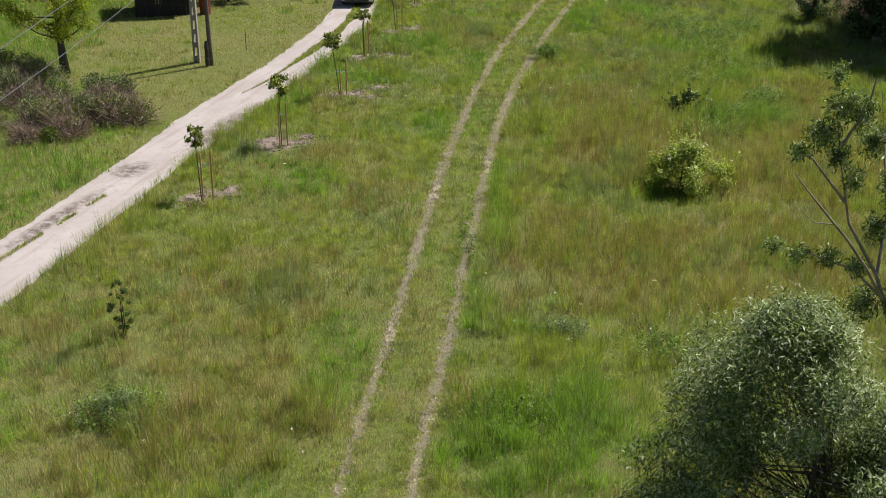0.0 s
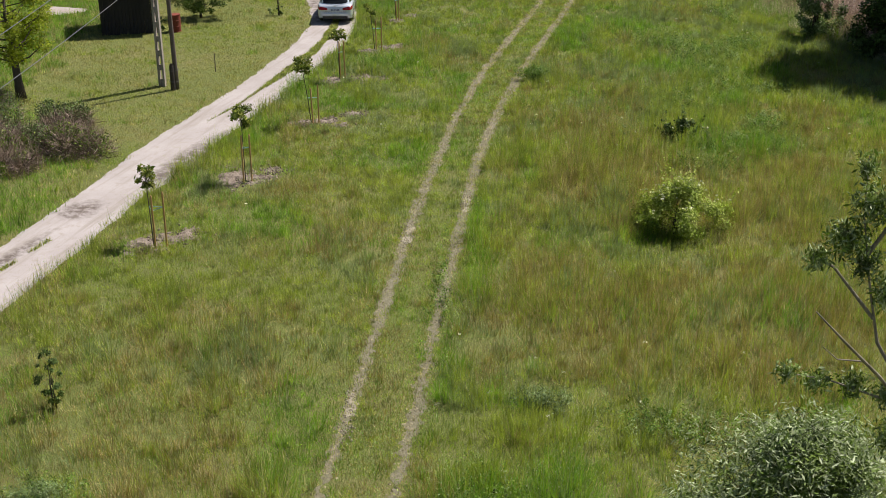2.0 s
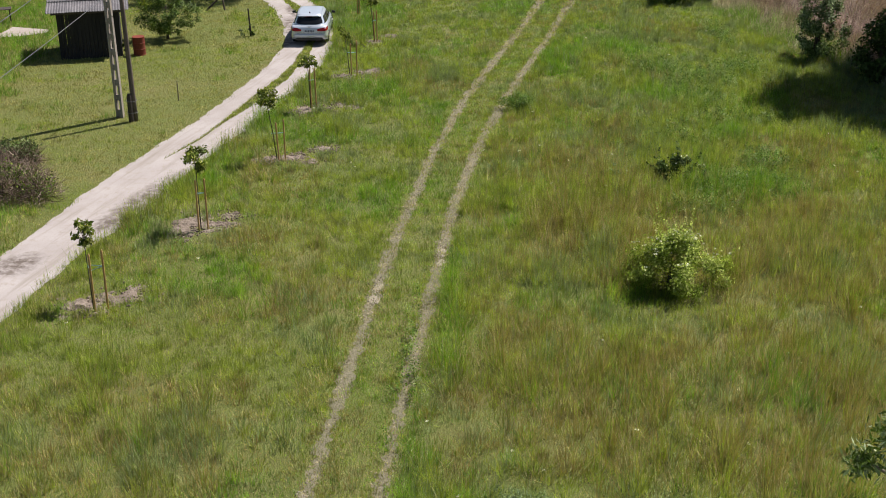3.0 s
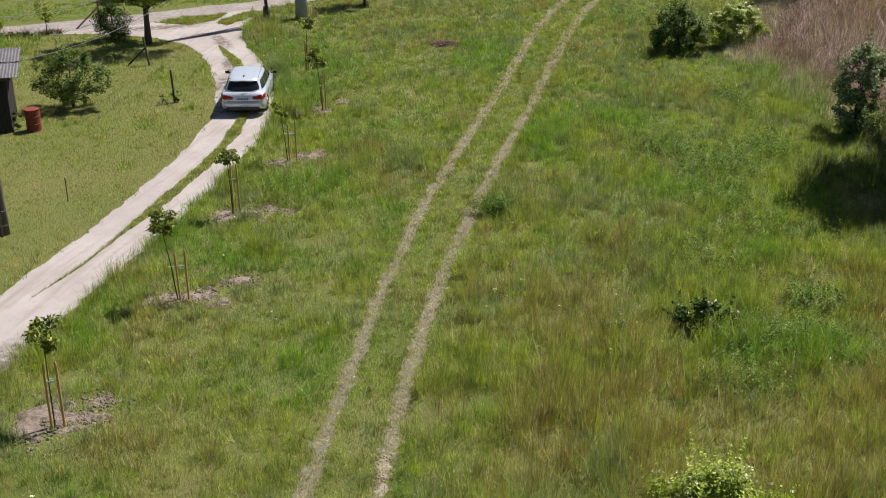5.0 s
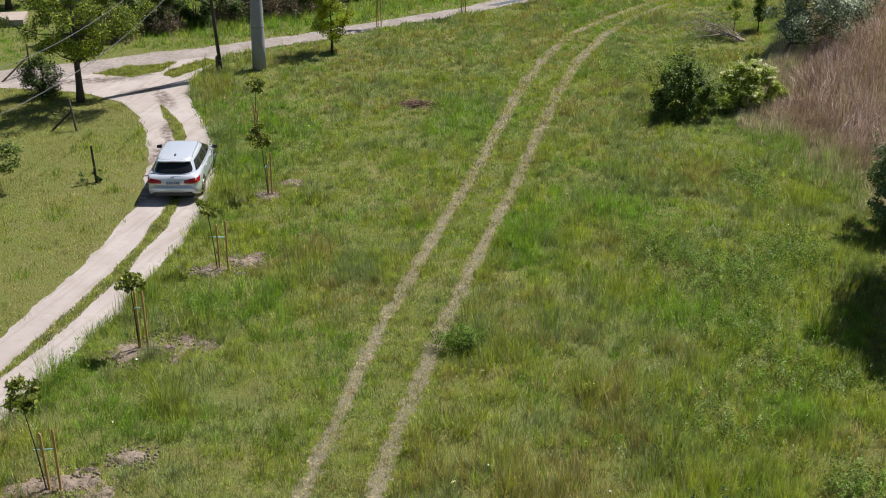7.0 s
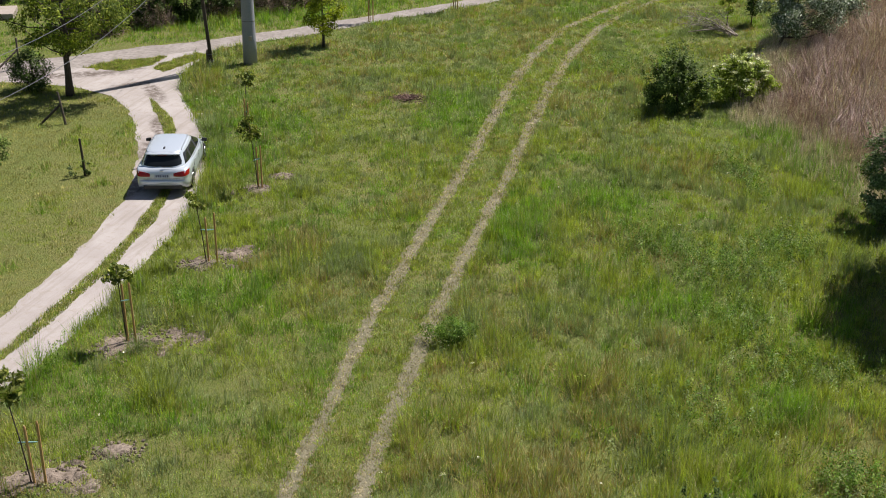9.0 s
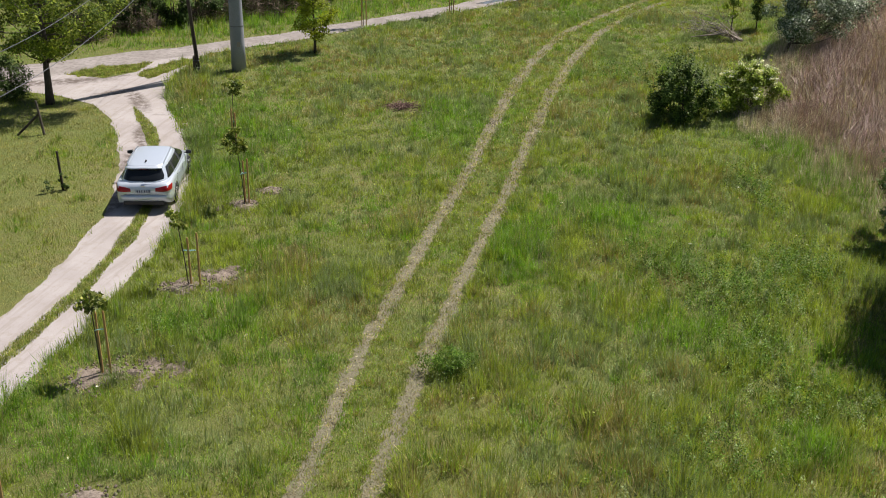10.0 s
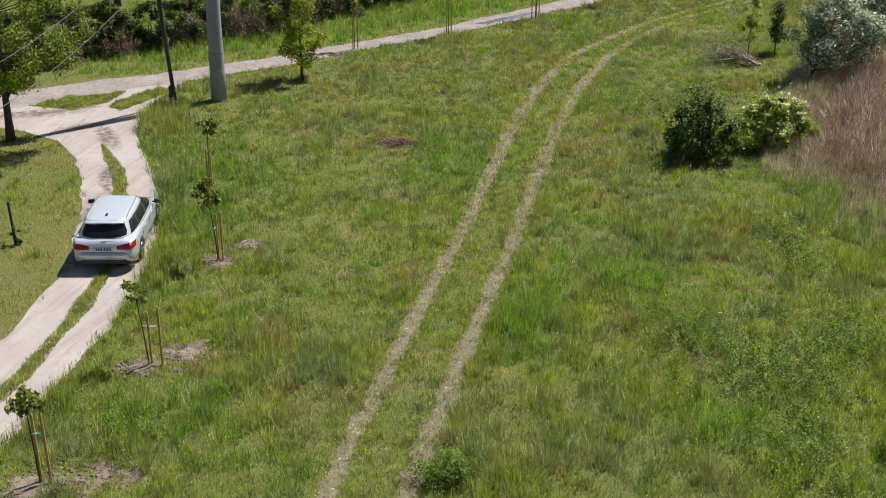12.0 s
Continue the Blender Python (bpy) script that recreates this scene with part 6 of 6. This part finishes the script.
# ---- car ----
def build_car(x, y, turn):
    paint_m, nt = shader("silver_paint")
    flake = noisy(nt, 900, 2, vec=node(nt, "TexCoord").outputs["Object"])
    finish(nt, mix(nt, flake, (0.50, 0.555, 0.63), (0.60, 0.65, 0.725)), 0.3, 0.3, flake, 0.02, 0.001, 0.5, 0.7)
    glass = plain("tinted_glass", (0.012, 0.014, 0.017), 0.05, 0, 0.3, 0.0, amount=0.05)
    rubber = plain("tyre_rubber", (0.02, 0.02, 0.02), 0.85, 0, 0.3)
    alloy = plain("alloy", (0.55, 0.56, 0.58), 0.3, 0.9)
    trim = plain("black_trim", (0.02, 0.02, 0.022), 0.55)
    lamp = plain("red_lens", (0.30, 0.005, 0.009), 0.25, 0, 0.3, 0.2)
    clear = plain("clear_lens", (0.45, 0.46, 0.48), 0.1, 0.2, 0.7)
    plate_m = plain("plate_white", (0.40, 0.45, 0.55), 0.45)
    ink = plain("plate_ink", (0.03, 0.04, 0.10), 0.5)
    car = empty("car", x, y, 0.01, "silver station wagon standing on the sandy lane", "car", turn=turn)
    half, axle = 0.905, (-1.37, 1.40)
    stations = sorted(set([-2.385, -2.37, -2.33, -2.26, -2.16, -2.03, -1.9, 0.0, -0.5, 0.5, 1.0, 1.95, 2.1, 2.2, 2.28, 2.34, 2.37] + [a + d for a in axle for d in np.linspace(-0.38, 0.38, 15)]))

    def section(v):
        """Half-section of the lower body: sill, wheel arch, flank, shoulder, deck."""
        end = min(1.0, max(0.0, (2.41 - abs(v)) / (0.42 if v < 0 else 0.8)))
        w = half * np.interp(v, [0.9, 2.4], [1.0, 0.82]) * (0.80 + 0.20 * math.sqrt(1 - (1 - end) ** 2))
        belt = np.interp(v, [-2.385, -2.33, -2.2, -1.6, 0.9, 1.2, 1.8, 2.2, 2.37], [0.84, 0.93, 0.985, 1.0, 0.93, 0.84, 0.70, 0.55, 0.44])
        low = np.interp(v, [-2.385, -2.25, -2.0, 2.0, 2.3, 2.37], [0.40, 0.30, 0.24, 0.20, 0.22, 0.36])
        arch = max([math.sqrt(max(0, 0.365 ** 2 - (v - a) ** 2)) + 0.315 if abs(v - a) < 0.365 else 0 for a in axle])
        outer = max(low, arch)
        pts = [(0, low), (w * 0.72, low), (w * 0.73, outer), (w * 0.975, outer + 0.005), (w, max(outer + 0.05, 0.50)), (w * 0.985, max(outer + 0.07, min(0.68, belt - 0.15))), (w * 0.995, max(outer + 0.09, min(0.80, belt - 0.09))), (w * 0.965, belt - 0.02), (w * 0.90, belt), (w * 0.6, belt + 0.02), (0, belt + 0.03)]
        pts = [(a, max(b, low)) for a, b in pts]
        return [(a, v, b) for a, b in pts] + [(-a, v, b) for a, b in pts[-2:0:-1]]

    Shape().loft([section(v) for v in stations]).made("body", paint_m, car, smooth=True)
    Shape().box((0, 0, 0.30), (1.25, 4.2, 0.2), 0.04).made("underbody", trim, car)

    # the upper body: level outlines with rounded corners, leaning in towards the roof
    SQUARE = 5.0

    def outline(z):
        u = max(0.0, (z - 0.94) / 0.46)
        return 0.865 - 0.205 * u ** 1.15, -2.27 + 0.36 * u ** 1.25, 1.30 - 1.04 * u - 0.06 * u * u

    def level(z, shrink=1.0, sag=0.0, n=44):
        hw, r, f = outline(min(z, 1.40))
        yc, ln, ring = (r + f) / 2, (f - r) / 2, []
        for k in range(n):
            c, q = math.cos(2 * math.pi * k / n), math.sin(2 * math.pi * k / n)
            px, py = math.copysign(abs(c) ** (2 / SQUARE), c), math.copysign(abs(q) ** (2 / SQUARE), q)
            ring.append((px * hw * shrink * (1 - 0.06 * max(0.0, -py)), yc + py * ln * (1 - (1 - shrink) * 0.6), z - sag * (0.6 * py * py + 0.4 * px * px)))
        return ring

    upper = Shape().loft([level(z) for z in np.linspace(0.93, 1.40, 9)] + [level(1.425, 0.97), level(1.45, 0.90, 0.006), level(1.468, 0.74, 0.016), level(1.482, 0.45, 0.02), level(1.487, 0.12, 0.01)])
    upper.made("upper_body", paint_m, car, "silver roof, pillars and tailgate frame", True)

    def end_point(px, z, front, out):
        """On the rear or front slope, px from -1 to 1 across."""
        hw, r, f = outline(z)
        yc, ln = (r + f) / 2, (f - r) / 2
        bow = (1 - abs(px) ** SQUARE) ** (1 / SQUARE)
        return (px * hw * (1.0 if front else 1 - 0.06 * bow), yc + (1 if front else -1) * (ln * bow + out), z + out * 0.5)

    def side_point(yy, z, s, out):
        hw, r, f = outline(z)
        yc, ln = (r + f) / 2, (f - r) / 2
        q = max(-0.999, min(0.999, (yy - yc) / ln))
        return (s * (hw * (1 - abs(q) ** SQUARE) ** (1 / SQUARE) * (1 - 0.06 * max(0.0, -q)) + out), yy, z + out * 0.4)

    def pane(name, point, na, nb, label, mat=glass, proud=0.007):
        """A bowed pane, its rim let into the body."""
        verts = [point(i / na, j / nb, -0.012 if i in (0, na) or j in (0, nb) else proud) for j in range(nb + 1) for i in range(na + 1)]
        w = na + 1
        Shape().add(verts, [(j * w + i, j * w + i + 1, (j + 1) * w + i + 1, (j + 1) * w + i) for j in range(nb) for i in range(na)]).made(name, mat, car, label, True)

    def rear_pane(a, b, out):
        wide = 0.955 - 0.03 * b - 0.22 * max(0.0, 0.3 - b)
        return end_point((2 * a - 1) * wide, 1.01 + 0.36 * b + 0.03 * abs(2 * a - 1) ** 3 * (1 - b), False, out)

    pane("rear_window", rear_pane, 20, 10, "dark tinted rear window")
    pane("windscreen", lambda a, b, out: end_point((2 * a - 1) * 0.93, 0.97 + 0.40 * b, True, out), 16, 8, "dark tinted windscreen")
    for s in (-1, 1):
        pane("window_surround", lambda a, b, out: side_point((-2.03 + 0.36 * b) * (1 - a) + (1.16 - 0.83 * b) * a, 0.975 + 0.395 * b, s, out), 26, 8, "black window surround", trim, 0.003)
        # sides: quarter, rear door and front door panes, narrowing upwards
        for lo, hi in (((-1.98, -1.62), (-1.13, -1.16)), ((-1.09, -1.12), (-0.12, -0.17)), ((-0.07, -0.12), (1.10, 0.28))):
            pane("side_window", lambda a, b, out, lo=lo, hi=hi: side_point((lo[0] + (lo[1] - lo[0]) * b) * (1 - a) + (hi[0] + (hi[1] - hi[0]) * b) * a, 0.985 + 0.375 * b, s, out), 10, 6, "dark tinted side window")
        Shape().tube([side_point(v, 0.968, s, 0.008) for v in np.linspace(-1.95, 1.02, 12)], 0.011, 6).made("window_trim", alloy, car, "bright trim below the side windows")
        Shape().tube([(s * 0.60, -1.62, 1.435), (s * 0.595, -1.5, 1.468), (s * 0.60, -0.8, 1.485), (s * 0.57, 0.0, 1.465), (s * 0.555, 0.12, 1.43)], 0.014, 6).made("roof_rail", alloy, car)
        Shape().loft([[(s * (0.93 + 0.17 * q), 0.80 + dv * (1 - 0.25 * q) - 0.03 * q, 1.01 + dz * (1 - 0.2 * q)) for dv, dz in ((-0.05, -0.06), (0.05, -0.05), (0.065, 0.0), (0.045, 0.06), (-0.05, 0.065))] for q in (0.0, 0.35, 0.8, 1.0)]).made("mirror", trim, car, "dark door mirror")
        Shape().box((s * 0.90, 0.84, 0.965), (0.10, 0.05, 0.04), 0.01).made("mirror_arm", trim, car)
        for v in (-0.62, 0.42):
            Shape().box((s * 0.90, v, 0.80), (0.026, 0.19, 0.03), 0.006).made("door_handle", paint_m, car)
        for v in (-1.0, 0.02, 1.02):
            Shape().box((s * 0.8985, v, 0.62), (0.008, 0.010, 0.50), 0.0).made("door_gap", trim, car)
        # tail light: a wedge from the tailgate round the corner onto the flank
        lens = []
        for u in np.linspace(0, 1, 12):
            px = 0.44 + 0.55 * u
            bend = max(0.0, min(0.999, (px - 0.80) / 0.20))
            back = -2.39 + 0.42 * (1 - math.sqrt(1 - bend * bend))
            z0, hgt = 0.79 + 0.05 * u, 0.035 + 0.05 * math.sin(math.pi * min(0.75, 0.1 + 0.6 * u))
            out = s * half * px * 1.012
            lens.append([(out, back - 0.022, z0 - hgt), (out, back - 0.018 + 0.02 * u, z0), (out, back - 0.004 + 0.06 * u, z0 + hgt), (out - s * 0.03, back + 0.10, z0 + hgt), (out - s * 0.03, back + 0.10, z0 - hgt)])
        Shape().loft(lens).made("tail_light", lamp, car, "red tail light")
        Shape().box((s * 0.56, 2.17, 0.50), (0.28, 0.16, 0.09), 0.03).made("headlight", clear, car, "clear headlight")
        for a in axle:
            w = Shape().tube([(s * q, 0, 0) for q in (0.70, 0.715, 0.885, 0.905)], [0.275, 0.315, 0.315, 0.275], 28)
            wheel = w.made("wheel", rubber, car, "black tyre on an alloy rim", False)
            wheel.location = (0, a, 0.315)
            Shape().tube([(s * 0.885, 0, 0), (s * 0.908, 0, 0)], [0.225, 0.215], 24).made("rim", alloy, wheel, "silver alloy rim")
            for k in range(5):
                g = k * 2 * math.pi / 5
                Shape().box((s * 0.912, math.cos(g + 0.63) * 0.125, math.sin(g + 0.63) * 0.125), (0.01, 0.07, 0.13), 0.003, pose(0, 0, 0, math.degrees(g + 0.63) - 90, 0, 0)).made("rim_opening", trim, wheel)
    spoiler = []
    for a in np.linspace(-0.60, 0.60, 13):
        back = 0.10 * (1 - (abs(a) / 0.62) ** 4)
        spoiler.append([(a, -1.84, 1.437 - 0.03 * abs(a)), (a, -1.93 - back, 1.418 - 0.03 * abs(a)), (a, -1.935 - back, 1.395 - 0.03 * abs(a)), (a, -1.86, 1.385 - 0.03 * abs(a))])
    Shape().loft(spoiler).made("spoiler", paint_m, car, "silver roof spoiler", True)
    Shape().box((0, -2.02, 1.385), (0.30, 0.02, 0.02), 0.006).made("brake_light", lamp, car, "high brake light")
    lip = [[(a, -2.375 - 0.055 * (1 - (abs(a) / 0.80) ** 4), z) for z in (0.60,)] + [(a, -2.38 - 0.075 * (1 - (abs(a) / 0.80) ** 4), 0.55), (a, -2.375 - 0.06 * (1 - (abs(a) / 0.80) ** 4), 0.42), (a, -2.30, 0.40), (a, -2.30, 0.62)] for a in np.linspace(-0.79, 0.79, 15)]
    Shape().loft(lip).made("bumper", paint_m, car, "silver rear bumper", True)
    Shape().box((0, -2.37, 0.345), (1.30, 0.10, 0.15), 0.03).made("bumper_insert", trim, car, "black lower bumper")
    Shape().box((0, -2.388, 0.645), (1.25, 0.012, 0.012), 0.0).made("tailgate_gap", trim, car)
    Shape().box((0, -2.395, 0.745), (0.52, 0.02, 0.115), 0.006).made("number_plate", plate_m, car, "pale number plate with dark bars")
    for k in range(6):
        Shape().box((-0.18 + k * 0.072 + (0.02 if k > 2 else 0), -2.407, 0.745), (0.042, 0.004, 0.075), 0.0).made("plate_bar", ink, car)
    Shape().box((0, -2.36, 0.90), (0.13, 0.03, 0.055), 0.008).made("badge", alloy, car)
    Shape().tube([(0.0, -2.30, 1.05), (0.38, -2.27, 1.045)], [0.010, 0.006], 6).made("wiper", trim, car)
    Shape().loft([[(a * w, v, 1.475 + h * (1 - abs(a))) for a in (-1, 0, 1)] for v, w, h in ((-1.62, 0.03, 0.07), (-1.55, 0.035, 0.06), (-1.40, 0.02, 0.005))]).made("antenna", trim, car, "dark fin aerial")
    Shape().box((0, 2.30, 0.46), (1.0, 0.14, 0.14), 0.03).made("grille", trim, car)


build_car(-4.95, 60.7, 2.0)
